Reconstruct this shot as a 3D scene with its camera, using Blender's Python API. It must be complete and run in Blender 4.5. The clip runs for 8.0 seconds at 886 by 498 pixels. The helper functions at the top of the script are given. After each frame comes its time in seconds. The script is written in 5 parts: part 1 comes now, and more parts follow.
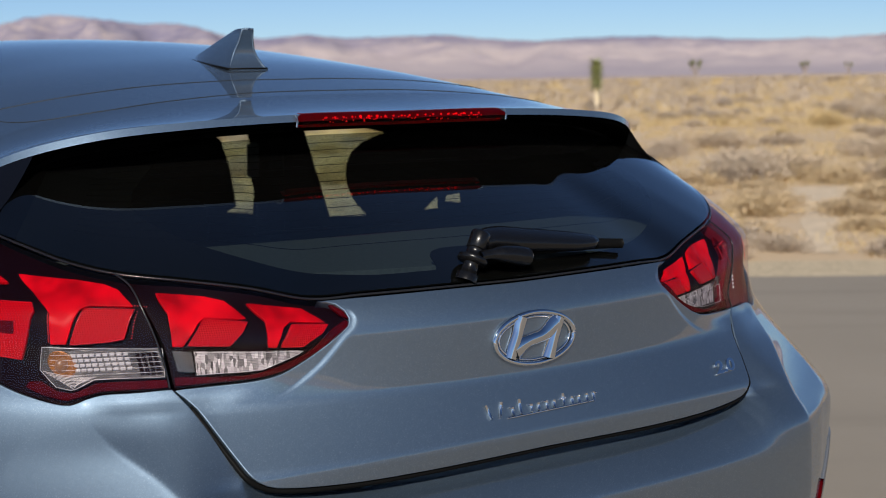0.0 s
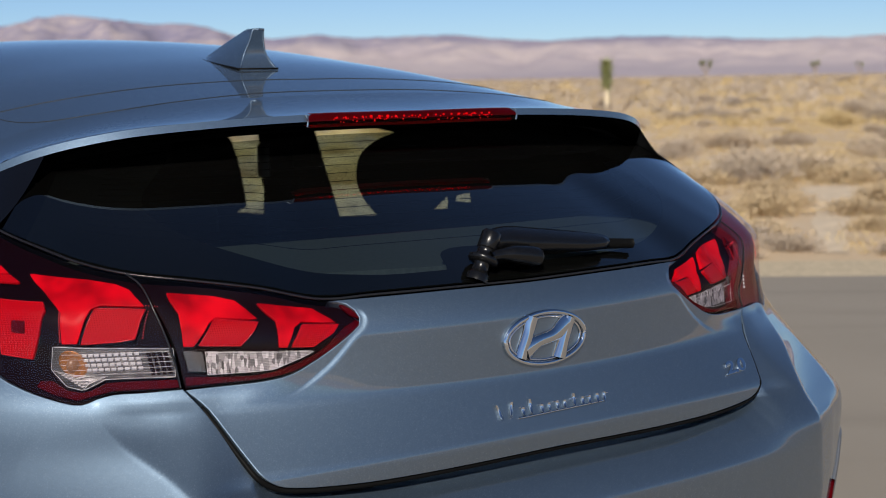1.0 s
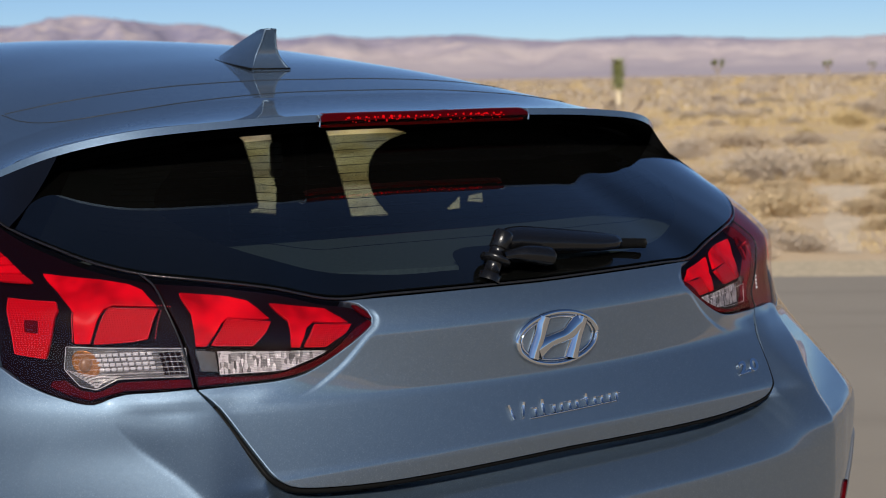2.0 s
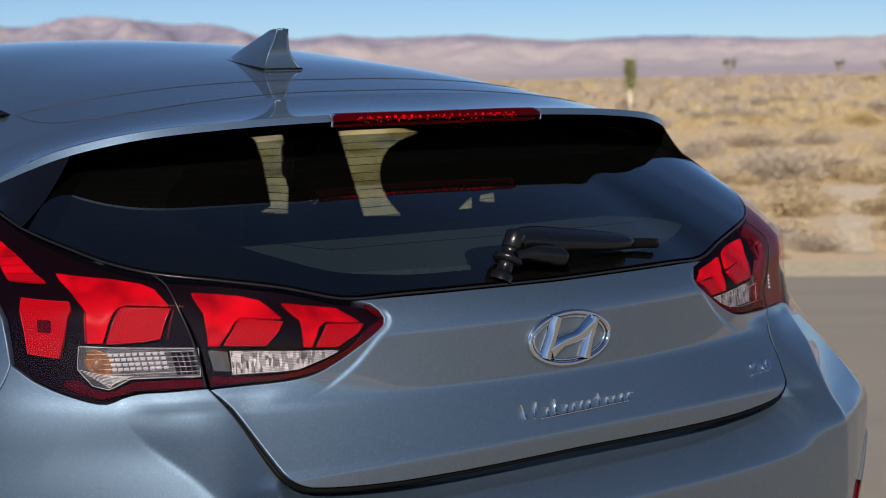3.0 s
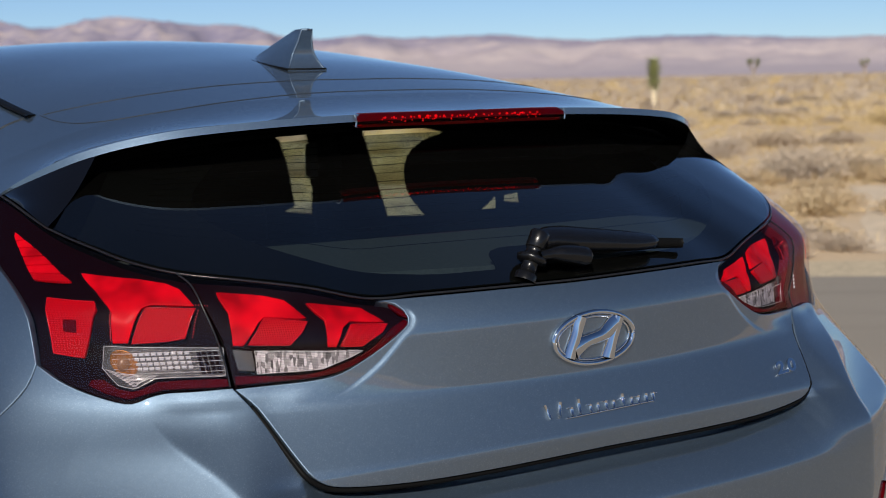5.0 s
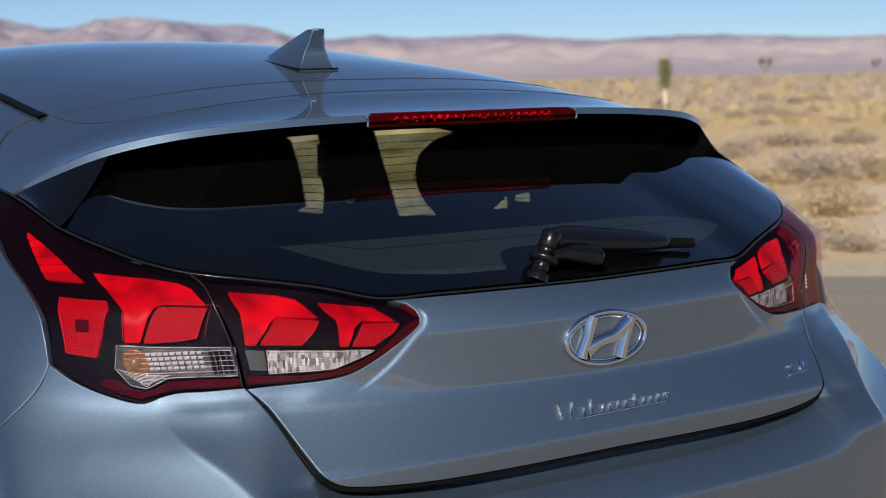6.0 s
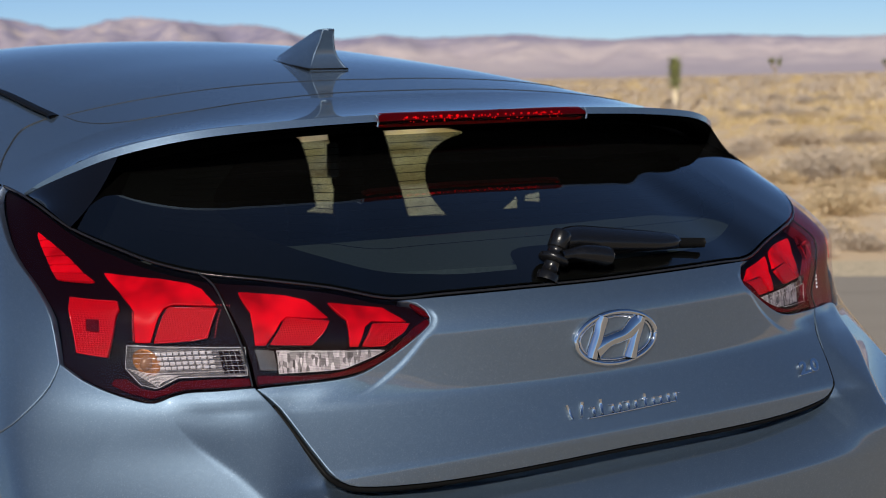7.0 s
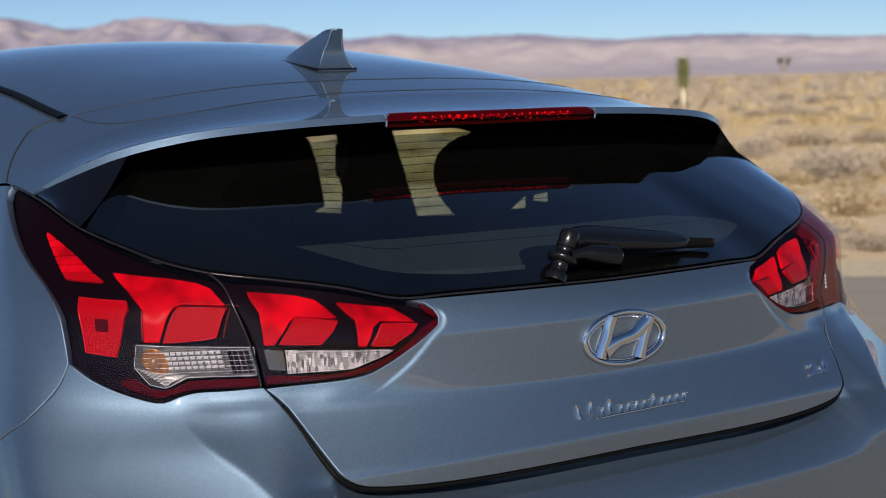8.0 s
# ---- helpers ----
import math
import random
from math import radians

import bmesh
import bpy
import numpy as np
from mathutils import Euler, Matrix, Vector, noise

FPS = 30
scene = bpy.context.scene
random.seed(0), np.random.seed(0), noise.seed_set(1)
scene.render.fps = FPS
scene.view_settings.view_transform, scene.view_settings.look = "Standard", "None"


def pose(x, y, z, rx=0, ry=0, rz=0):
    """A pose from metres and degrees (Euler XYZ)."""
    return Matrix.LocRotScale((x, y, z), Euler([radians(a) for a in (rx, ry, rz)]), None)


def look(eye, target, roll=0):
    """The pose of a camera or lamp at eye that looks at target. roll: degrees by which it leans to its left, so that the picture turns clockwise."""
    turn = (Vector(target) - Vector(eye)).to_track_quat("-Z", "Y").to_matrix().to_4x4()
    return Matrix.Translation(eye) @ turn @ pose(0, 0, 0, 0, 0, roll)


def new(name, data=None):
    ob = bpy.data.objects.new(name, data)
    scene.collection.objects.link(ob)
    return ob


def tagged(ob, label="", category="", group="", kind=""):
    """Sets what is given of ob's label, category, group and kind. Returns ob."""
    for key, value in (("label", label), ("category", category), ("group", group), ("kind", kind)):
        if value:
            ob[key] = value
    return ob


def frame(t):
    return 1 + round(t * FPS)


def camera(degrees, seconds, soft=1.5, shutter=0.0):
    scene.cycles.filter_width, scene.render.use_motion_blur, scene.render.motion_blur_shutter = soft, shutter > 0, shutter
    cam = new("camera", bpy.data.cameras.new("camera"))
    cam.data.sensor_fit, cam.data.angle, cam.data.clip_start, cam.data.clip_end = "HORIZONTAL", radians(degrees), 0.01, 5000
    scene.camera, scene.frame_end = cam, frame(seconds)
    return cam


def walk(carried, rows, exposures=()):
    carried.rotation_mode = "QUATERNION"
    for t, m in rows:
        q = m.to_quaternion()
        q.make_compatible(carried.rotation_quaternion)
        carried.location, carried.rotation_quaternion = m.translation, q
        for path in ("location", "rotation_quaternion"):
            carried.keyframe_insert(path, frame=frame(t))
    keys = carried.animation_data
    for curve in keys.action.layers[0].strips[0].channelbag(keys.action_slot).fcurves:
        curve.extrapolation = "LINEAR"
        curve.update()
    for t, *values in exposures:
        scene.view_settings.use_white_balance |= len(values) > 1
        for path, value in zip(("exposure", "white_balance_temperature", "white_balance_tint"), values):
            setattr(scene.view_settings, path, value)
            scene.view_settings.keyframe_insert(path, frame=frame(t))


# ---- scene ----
# ---------------------------------------------------------------- camera
cam = camera(31.985, 8.0, soft=0.95)
cam.data.dof.use_dof, cam.data.dof.focus_distance, cam.data.dof.aperture_fstop = True, 2.45, 6.7
FIRST = (-1.5756, -1.7945, 1.3200, -36.661, -6.260, -0.954)
LAST = (-1.5804, -1.7904, 1.3197, -33.479, -6.214, -1.308)
SWING = [(0.0, 0.0), (0.5, 0.058), (1.0, 0.1181), (1.5, 0.1869), (3.0, 0.3901), (3.5, 0.4613), (4.0, 0.5259), (4.5, 0.5923),
         (5.0, 0.6601), (6.5, 0.8508), (7.0, 0.903), (7.5, 0.9518), (8.0, 1.0)]


def aim(w):
    x, y, z, yaw, pitch, roll = (a + w * (b - a) for a, b in zip(FIRST, LAST))
    return pose(x, y, z) @ pose(0, 0, 0, 0, 0, yaw) @ pose(0, 0, 0, 90 + pitch) @ pose(0, 0, 0, 0, 0, roll)


walk(cam, [(t, aim(w)) for t, w in SWING], exposures=[(0.0, 0.0), (8.0, 0.0)])

# ---------------------------------------------------------------- light
SUN_WAY = Vector((-0.55, -0.63, 0.55)).normalized()
world = bpy.data.worlds.new("desert_sky")
scene.world = world
world.use_nodes = True
wn = world.node_tree
sky = wn.nodes.new("ShaderNodeTexSky")
sky.sky_type, sky.sun_disc = "NISHITA", False
sky.sun_elevation = math.asin(SUN_WAY.z)
sky.sun_rotation = math.atan2(SUN_WAY.x, SUN_WAY.y)
sky.altitude, sky.air_density, sky.dust_density, sky.ozone_density = 2300, 0.8, 0.8, 5.0
wn.links.new(sky.outputs[0], wn.nodes["Background"].inputs[0])
wn.nodes["Background"].inputs[1].default_value = 0.083
sun = new("sun", bpy.data.lights.new("sun", "SUN"))
sun.data.energy, sun.data.angle, sun.data.color = 4.85, radians(0.53), (1.0, 0.93, 0.82)
sun.matrix_world = look(SUN_WAY * 50, (0, 0, 0))

# ---------------------------------------------------------------- materials
class Shade:
    """A node material with a Principled shader and a few short helpers."""

    def __init__(self, name, base=(0.5, 0.5, 0.5), rough=0.5, metal=0.0, coat=0.0, ior=1.45):
        self.m = bpy.data.materials.new(name)
        self.m.use_nodes = True
        self.t = self.m.node_tree
        self.b = self.t.nodes["Principled BSDF"]
        self.put("Base Color", (*base, 1))
        self.put("Roughness", rough)
        self.put("Metallic", metal)
        self.put("Coat Weight", coat)
        self.put("Coat Roughness", 0.03)
        self.put("IOR", ior)
        self.place = self.t.nodes.new("ShaderNodeTexCoord").outputs["Object"]

    def put(self, socket, value):
        self.b.inputs[socket].default_value = value

    def node(self, kind, **values):
        n = self.t.nodes.new(kind)
        for k, v in values.items():
            n.inputs[k.replace("_", " ")].default_value = v
        return n

    def noise(self, scale, detail=4.0, rough=0.6, at=None):
        n = self.node("ShaderNodeTexNoise", Scale=scale, Detail=detail, Roughness=rough)
        self.t.links.new(at or self.place, n.inputs["Vector"])
        return n.outputs["Fac"]

    def ramp(self, fac, stops):
        n = self.t.nodes.new("ShaderNodeValToRGB")
        while len(n.color_ramp.elements) < len(stops):
            n.color_ramp.elements.new(0.5)
        for e, (p, c) in zip(n.color_ramp.elements, stops):
            e.position, e.color = p, (*c, 1) if len(c) == 3 else c
        self.t.links.new(fac, n.inputs["Fac"])
        return n.outputs["Color"]

    def mix(self, fac, a, b, how="MIX"):
        n = self.t.nodes.new("ShaderNodeMixRGB")
        n.blend_type = how
        for value, socket in ((fac, n.inputs[0]), (a, n.inputs[1]), (b, n.inputs[2])):
            if isinstance(value, (int, float)):
                socket.default_value = value
            elif isinstance(value, tuple):
                socket.default_value = (*value, 1)
            else:
                self.t.links.new(value, socket)
        return n.outputs[0]

    def link(self, out, socket):
        self.t.links.new(out, self.b.inputs[socket])

    def bump(self, height, strength=0.3, distance=0.01):
        n = self.node("ShaderNodeBump", Strength=strength, Distance=distance)
        self.t.links.new(height, n.inputs["Height"])
        self.t.links.new(n.outputs["Normal"], self.b.inputs["Normal"])


def grey(v):
    return (v, v, v)


def paint_material():
    """Metallic lacquer: flakes that each lean their own way, in a sharp and a broad lobe, under one smooth clear coat; a little dust."""
    m = Shade("grey_metallic_paint", (0.19, 0.23, 0.275), 0.21, 0.94, 1.0)
    wide = m.t.nodes.new("ShaderNodeBsdfPrincipled")
    flakes = m.node("ShaderNodeTexVoronoi", Scale=950.0)
    m.t.links.new(m.place, flakes.inputs["Vector"])
    sparkle = m.ramp(flakes.outputs["Color"], [(0.0, (0.106, 0.151, 0.206)), (0.75, (0.130, 0.183, 0.245)), (0.97, (0.21, 0.27, 0.335))])
    dust = m.ramp(m.noise(3.0, 6.0), [(0.4, grey(0.0)), (0.8, grey(0.05))])
    colour = m.mix(dust, sparkle, (0.26, 0.24, 0.21))
    centre, lean, aim_at = (m.t.nodes.new("ShaderNodeVectorMath") for _ in range(3))
    centre.operation, lean.operation, aim_at.operation = "SUBTRACT", "MULTIPLY_ADD", "NORMALIZE"
    centre.inputs[1].default_value = (0.5, 0.5, 0.5)
    lean.inputs[1].default_value = (0.06, 0.06, 0.06)
    m.t.links.new(flakes.outputs["Color"], centre.inputs[0])
    m.t.links.new(centre.outputs[0], lean.inputs[0])
    m.t.links.new(m.t.nodes.new("ShaderNodeNewGeometry").outputs["Normal"], lean.inputs[2])
    m.t.links.new(lean.outputs[0], aim_at.inputs[0])
    for shader, rough in ((m.b, 0.52), (wide, 0.68)):
        shader.inputs["Roughness"].default_value = rough
        shader.inputs["Metallic"].default_value = 0.94
        shader.inputs["Coat Weight"].default_value = 1.0
        shader.inputs["Coat Roughness"].default_value = 0.012
        shader.inputs["Coat IOR"].default_value = 2.2
        m.t.links.new(colour, shader.inputs["Base Color"])
        m.t.links.new(aim_at.outputs[0], shader.inputs["Normal"])
    blend = m.t.nodes.new("ShaderNodeMixShader")
    blend.inputs[0].default_value = 0.15
    m.t.links.new(m.b.outputs[0], blend.inputs[1])
    m.t.links.new(wide.outputs[0], blend.inputs[2])
    m.t.links.new(blend.outputs[0], m.t.nodes["Material Output"].inputs["Surface"])
    return m.m


def clear_material(name, tint, ior=1.45, rough=0.0, gloss=1.0, dust=0.0, rise=5.0):
    """A thin clear pane: tinted light passes straight, and it reflects by Fresnel."""
    m = bpy.data.materials.new(name)
    m.use_nodes = True
    t = m.node_tree
    t.nodes.remove(t.nodes["Principled BSDF"])
    clear, shine, fres, mixer = (t.nodes.new("ShaderNode" + k) for k in ("BsdfTransparent", "BsdfGlossy", "LayerWeight", "MixShader"))
    clear.inputs["Color"].default_value = (*tint, 1)
    shine.inputs["Roughness"].default_value = rough
    shine.inputs["Color"].default_value = (gloss, gloss, gloss, 1)
    # the gloss rises towards grazing, the same from both sides of the pane
    least = ((ior - 1) / (ior + 1)) ** 2
    fres.inputs["Blend"].default_value = 0.5
    power, scale = (t.nodes.new("ShaderNodeMath") for _ in range(2))
    power.operation, scale.operation = "POWER", "MULTIPLY_ADD"
    power.inputs[1].default_value = rise
    scale.inputs[1].default_value, scale.inputs[2].default_value = 1 - least, least
    t.links.new(fres.outputs["Facing"], power.inputs[0])
    t.links.new(power.outputs[0], scale.inputs[0])
    t.links.new(scale.outputs[0], mixer.inputs[0])
    t.links.new(clear.outputs[0], mixer.inputs[1])
    t.links.new(shine.outputs[0], mixer.inputs[2])
    out = mixer.outputs[0]
    if dust:
        # a thin, uneven film of dust
        film, over, place, cloud, level = (t.nodes.new("ShaderNode" + k) for k in ("BsdfDiffuse", "MixShader", "TexCoord", "TexNoise", "Math"))
        film.inputs["Color"].default_value = (0.42, 0.40, 0.37, 1)
        cloud.inputs["Scale"].default_value, cloud.inputs["Detail"].default_value = 4.0, 5.0
        level.operation = "MULTIPLY"
        level.inputs[1].default_value = 2 * dust
        t.links.new(place.outputs["Object"], cloud.inputs["Vector"])
        t.links.new(cloud.outputs["Fac"], level.inputs[0])
        t.links.new(level.outputs[0], over.inputs[0])
        t.links.new(out, over.inputs[1])
        t.links.new(film.outputs[0], over.inputs[2])
        out = over.outputs[0]
    t.links.new(out, t.nodes["Material Output"].inputs["Surface"])
    return m


def plain(name, base, rough, metal=0.0, coat=0.0, grain=0.0, scale=60.0, shine=0.5):
    m = Shade(name, base, rough, metal, coat)
    m.put("Specular IOR Level", shine)
    if grain:
        f = m.noise(scale, 5.0)
        lo, hi = tuple(c * (1 - grain) for c in base), tuple(min(1, c * (1 + grain)) for c in base)
        m.link(m.ramp(f, [(0.3, lo), (0.7, hi)]), "Base Color")
        m.bump(f, 0.15, 0.002)
    return m.m


PAINT = paint_material()
GLASS = clear_material("tinted_rear_glass", (0.45, 0.51, 0.49), 1.68, dust=0.003, rise=3.0)
SIDE_GLASS = clear_material("side_glass", (0.80, 0.92, 0.84), 1.4)
LENS = clear_material("smoked_red_lens", (0.94, 0.88, 0.88), 1.34, 0.0, 1.0, rise=12.0)
BLACK_GLOSS = plain("gloss_black_plastic", (0.003, 0.003, 0.004), 0.1, 0, 0.3)
BLACK = plain("black_plastic", (0.0045, 0.0045, 0.005), 0.34, 0, 0, 0.2, 300, 0.28)
RUBBER = plain("black_rubber", (0.005, 0.005, 0.005), 0.5, 0, 0, 0.2, 200, 0.06)
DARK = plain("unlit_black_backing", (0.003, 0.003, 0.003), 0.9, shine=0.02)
CHROME = plain("chrome", (0.75, 0.76, 0.78), 0.06, 1.0)
LAMP_DARK = plain("dark_lamp_housing", (0.0045, 0.0007, 0.0015), 0.5, shine=0.04)
CABIN = plain("dark_cabin_cloth", (0.015, 0.015, 0.017), 0.85, 0, 0, 0.25, 150, 0.1)


# ---------------------------------------------------------------- mesh helpers
def part(name, mesh, material, parent=None, label=""):
    """Links a bmesh or a mesh as one object under a thing or a part."""
    if isinstance(mesh, bmesh.types.BMesh):
        data = bpy.data.meshes.new(name)
        mesh.to_mesh(data)
        mesh.free()
        mesh = data
    ob = new(name, mesh)
    if material and not mesh.materials:
        mesh.materials.append(material)
    ob.parent = parent
    return tagged(ob, label)


def thing(name, label, category, group="", at=(0, 0, 0), kind=""):
    ob = new(name)
    ob.location = at
    ob.empty_display_size = 0.2
    return tagged(ob, label, category, group, kind)


def from_arrays(name, verts, faces, normals=None, soft=True):
    data = bpy.data.meshes.new(name)
    data.from_pydata([tuple(v) for v in verts], [], [tuple(f) for f in faces])
    data.polygons.foreach_set("use_smooth", [soft] * len(data.polygons))
    data.update()
    if normals is not None:
        data.normals_split_custom_set_from_vertices([tuple(n) for n in normals])
    return data


def unit(v):
    return v / np.maximum(np.linalg.norm(v, axis=-1, keepdims=True), 1e-12)


HEART = np.array((0.0, 1.6, 0.55))


def skin(surface, a, b, sink=0.0):
    """Points and outward normals of a surface at the parameters a, b, sunk below it by so many metres."""
    h = 2e-4
    p = surface(a, b)
    n = unit(np.cross(surface(a + h, b) - surface(a - h, b), surface(a, b + h) - surface(a, b - h)))
    n *= np.where(((p - HEART) * n).sum(-1, keepdims=True) < 0, -1, 1)
    return p - n * sink, n


def inside(poly, pts):
    x, y = pts[:, 0], pts[:, 1]
    hit = np.zeros(len(pts), bool)
    for (x0, y0), (x1, y1) in zip(poly, np.roll(poly, -1, axis=0)):
        cross = (y0 > y) != (y1 > y)
        hit ^= cross & (x < (x1 - x0) * (y - y0) / ((y1 - y0) if y1 != y0 else 1e-9) + x0)
    return hit


def join(*runs, step=0.012):
    """A closed outline from several smooth runs of points, even in steps; corners stay where runs meet."""
    out = []
    for run in runs:
        p = curve(run)(np.linspace(0, 1, 400)) if len(run) > 2 else np.linspace(run[0], run[1], 100)
        d = np.concatenate(([0], np.cumsum(np.linalg.norm(np.diff(p, axis=0), axis=1))))
        n = max(2, int(d[-1] / step) + 1)
        q = np.stack([np.interp(np.linspace(0, d[-1], n), d, p[:, i]) for i in (0, 1)], -1)
        out += [tuple(v) for v in q[:-1]]
    return np.array(out)


def flip(points):
    return [(-a, b) for a, b in points][::-1]


def panel(name, outline, surface, material, parent, sink=0.0, step=0.015, hem=0.0018, thick=0.012, label="", guides=None):
    """A sheet cut from a surface by a closed outline in its two parameters, with a rounded hem and an edge of real depth.
    guides: more points for it to pass through, where it folds."""
    from mathutils.geometry import delaunay_2d_cdt
    poly = np.asarray(outline, float)
    lo, hi = poly.min(0), poly.max(0)
    gx, gy = np.meshgrid(np.arange(lo[0] + step / 2, hi[0], step), np.arange(lo[1] + step / 2, hi[1], step))
    grid = np.stack((gx.ravel(), gy.ravel()), -1)
    grid = grid[inside(poly, grid)]
    if len(grid):
        near = np.full(len(grid), 9.0)
        for p in poly:
            near = np.minimum(near, np.hypot(grid[:, 0] - p[0], grid[:, 1] - p[1]))
        grid = grid[near > 0.45 * step]
    if guides is not None:
        guides = guides[inside(poly, guides)]
        guides = guides[[np.hypot(*(poly - q).T).min() > 0.002 for q in guides]]
        grid = grid[[np.hypot(*(guides - q).T).min() > 0.004 for q in grid]]
        grid = np.concatenate((grid, guides))
    n = len(poly)
    pts = [Vector(p) for p in poly] + [Vector(p) for p in grid]
    v2, _, faces, *_ = delaunay_2d_cdt(pts, [(i, (i + 1) % n) for i in range(n)], [list(range(n))], 1, 1e-6)
    v2 = np.array([tuple(v) for v in v2])
    p, nor = skin(surface, v2[:, 0], v2[:, 1], sink)
    verts, normals, faces = list(p), list(nor), [list(f) for f in faces]
    a, b, c = (p[i] for i in faces[len(faces) // 2])
    if np.dot(np.cross(b - a, c - a), nor[faces[len(faces) // 2][0]]) < 0:
        faces = [f[::-1] for f in faces]
    # the hem, round the rim
    q, qn = skin(surface, poly[:, 0], poly[:, 1], sink)
    along = unit(np.roll(q, -1, axis=0) - np.roll(q, 1, axis=0))
    out = unit(np.cross(along, qn))
    area = 0.5 * np.sum(poly[:, 0] * np.roll(poly[:, 1], -1) - np.roll(poly[:, 0], -1) * poly[:, 1])
    probe = skin(surface, poly[:1, 0] + 1e-4, poly[:1, 1], sink)[0] - q[:1], skin(surface, poly[:1, 0], poly[:1, 1] + 1e-4, sink)[0] - q[:1]
    hand = np.sign(np.dot(np.cross(probe[0][0], probe[1][0]), qn[0])) * np.sign(area)
    out = out * hand
    rings = [(q, qn), (q + out * hem * 0.7 - qn * hem * 0.3, unit(out + qn * 2)), (q + out * hem - qn * hem, unit(out * 2 + qn)), (q + out * hem - qn * thick, out)]
    base = []
    for rp, rn in rings:
        base.append(len(verts))
        verts += list(rp)
        normals += list(rn)
    for r0, r1 in zip(base, base[1:]):
        for i in range(n):
            j = (i + 1) % n
            f = [r0 + i, r0 + j, r1 + j, r1 + i]
            faces.append(f[::-1] if hand > 0 else f)
    return part(name, from_arrays(name, verts, faces, normals), material, parent, label)


def sheet(name, surface, a, b, material, parent, label="", sink=0.0, inward=False):
    """A plain grid over a surface; its faces look outward, or inward."""
    aa, bb = np.meshgrid(a, b)
    p, n = skin(surface, aa.ravel(), bb.ravel(), sink)
    k = len(a)
    faces = []
    for j in range(len(b) - 1):
        for i in range(k - 1):
            faces.append((j * k + i, j * k + i + 1, (j + 1) * k + i + 1, (j + 1) * k + i))
    n = -n if inward else n
    f = faces[len(faces) // 2]
    if np.dot(np.cross(p[f[1]] - p[f[0]], p[f[2]] - p[f[0]]), n[f[0]]) < 0:
        faces = [f[::-1] for f in faces]
    return part(name, from_arrays(name, p, faces, n), material, parent, label)


def tube(name, points, radius, material, parent, label="", sides=6, closed=False, flat=1.0):
    """A round or flattened cord along points."""
    p = np.asarray(points, float)
    n = len(p)
    radius = np.broadcast_to(radius, (n,))[:, None]
    along = unit(np.roll(p, -1, 0) - np.roll(p, 1, 0)) if closed else unit(np.gradient(p, axis=0))
    up = np.tile((0.0, 0.0, 1.0), (n, 1))
    side = unit(np.cross(along, up) + 1e-9)
    up = np.cross(side, along)
    verts, faces = [], []
    for k in range(sides):
        w = 2 * math.pi * k / sides
        verts.append(p + side * radius * math.cos(w) + up * radius * flat * math.sin(w))
    verts = np.stack(verts, 1).reshape(-1, 3)
    for i in range(n if closed else n - 1):
        for k in range(sides):
            i2, k2 = (i + 1) % n, (k + 1) % sides
            faces.append((i * sides + k, i * sides + k2, i2 * sides + k2, i2 * sides + k))
    if not closed:
        faces += [tuple(range(sides)), tuple((n - 1) * sides + k for k in range(sides))[::-1]]
    return part(name, from_arrays(name, verts, faces), material, parent, label)


def block(size, at=(0, 0, 0), bevel=0.01, segments=2, taper=None):
    """A bevelled box as a bmesh; taper(v) may shape its corners first."""
    bm = bmesh.new()
    bmesh.ops.create_cube(bm, size=1)
    for v in bm.verts:
        v.co = Vector((v.co.x * size[0], v.co.y * size[1], v.co.z * size[2]))
        if taper:
            taper(v.co)
        v.co += Vector(at)
    if bevel:
        bmesh.ops.bevel(bm, geom=bm.edges[:], offset=bevel, segments=segments, profile=0.6, affect="EDGES")
    for f in bm.faces:
        f.smooth = True
    return bm


def creased(points, soft):
    """A profile through (z, value) points, straight between them, its corners rounded over about soft metres."""
    zz = np.arange(0.0, 1.8, 0.001)
    vv = np.interp(zz, [p[0] for p in points], [p[1] for p in points])
    n = max(1, int(soft * 1000))
    kernel = np.exp(-0.5 * (np.arange(-3 * n, 3 * n + 1) / n) ** 2)
    vv = np.convolve(np.pad(vv, 3 * n, mode="edge"), kernel / kernel.sum(), mode="valid")
    return lambda z: np.interp(z, zz, vv)


def curve(points):
    """A smooth curve through points of any dimension, by a parameter from 0 to 1."""
    p = np.array(points, float)
    d = np.concatenate(([0], np.cumsum(np.maximum(np.linalg.norm(np.diff(p, axis=0), axis=1), 1e-6) ** 0.5)))
    d /= d[-1]
    m = np.gradient(p, d, axis=0)

    def at(u):
        u = np.clip(np.atleast_1d(np.asarray(u, float)), 0, 1)
        i = np.clip(np.searchsorted(d, u, side="right") - 1, 0, len(d) - 2)
        h = (d[i + 1] - d[i])[:, None]
        w = ((u - d[i]) / (d[i + 1] - d[i]))[:, None]
        return ((2 * w**3 - 3 * w**2 + 1) * p[i] + (w**3 - 2 * w**2 + w) * h * m[i]
                + (-2 * w**3 + 3 * w**2) * p[i + 1] + (w**3 - w**2) * h * m[i + 1])
    return at


def smooth(a, b, x):
    w = np.clip((x - a) / (b - a), 0, 1)
    return w * w * (3 - 2 * w)


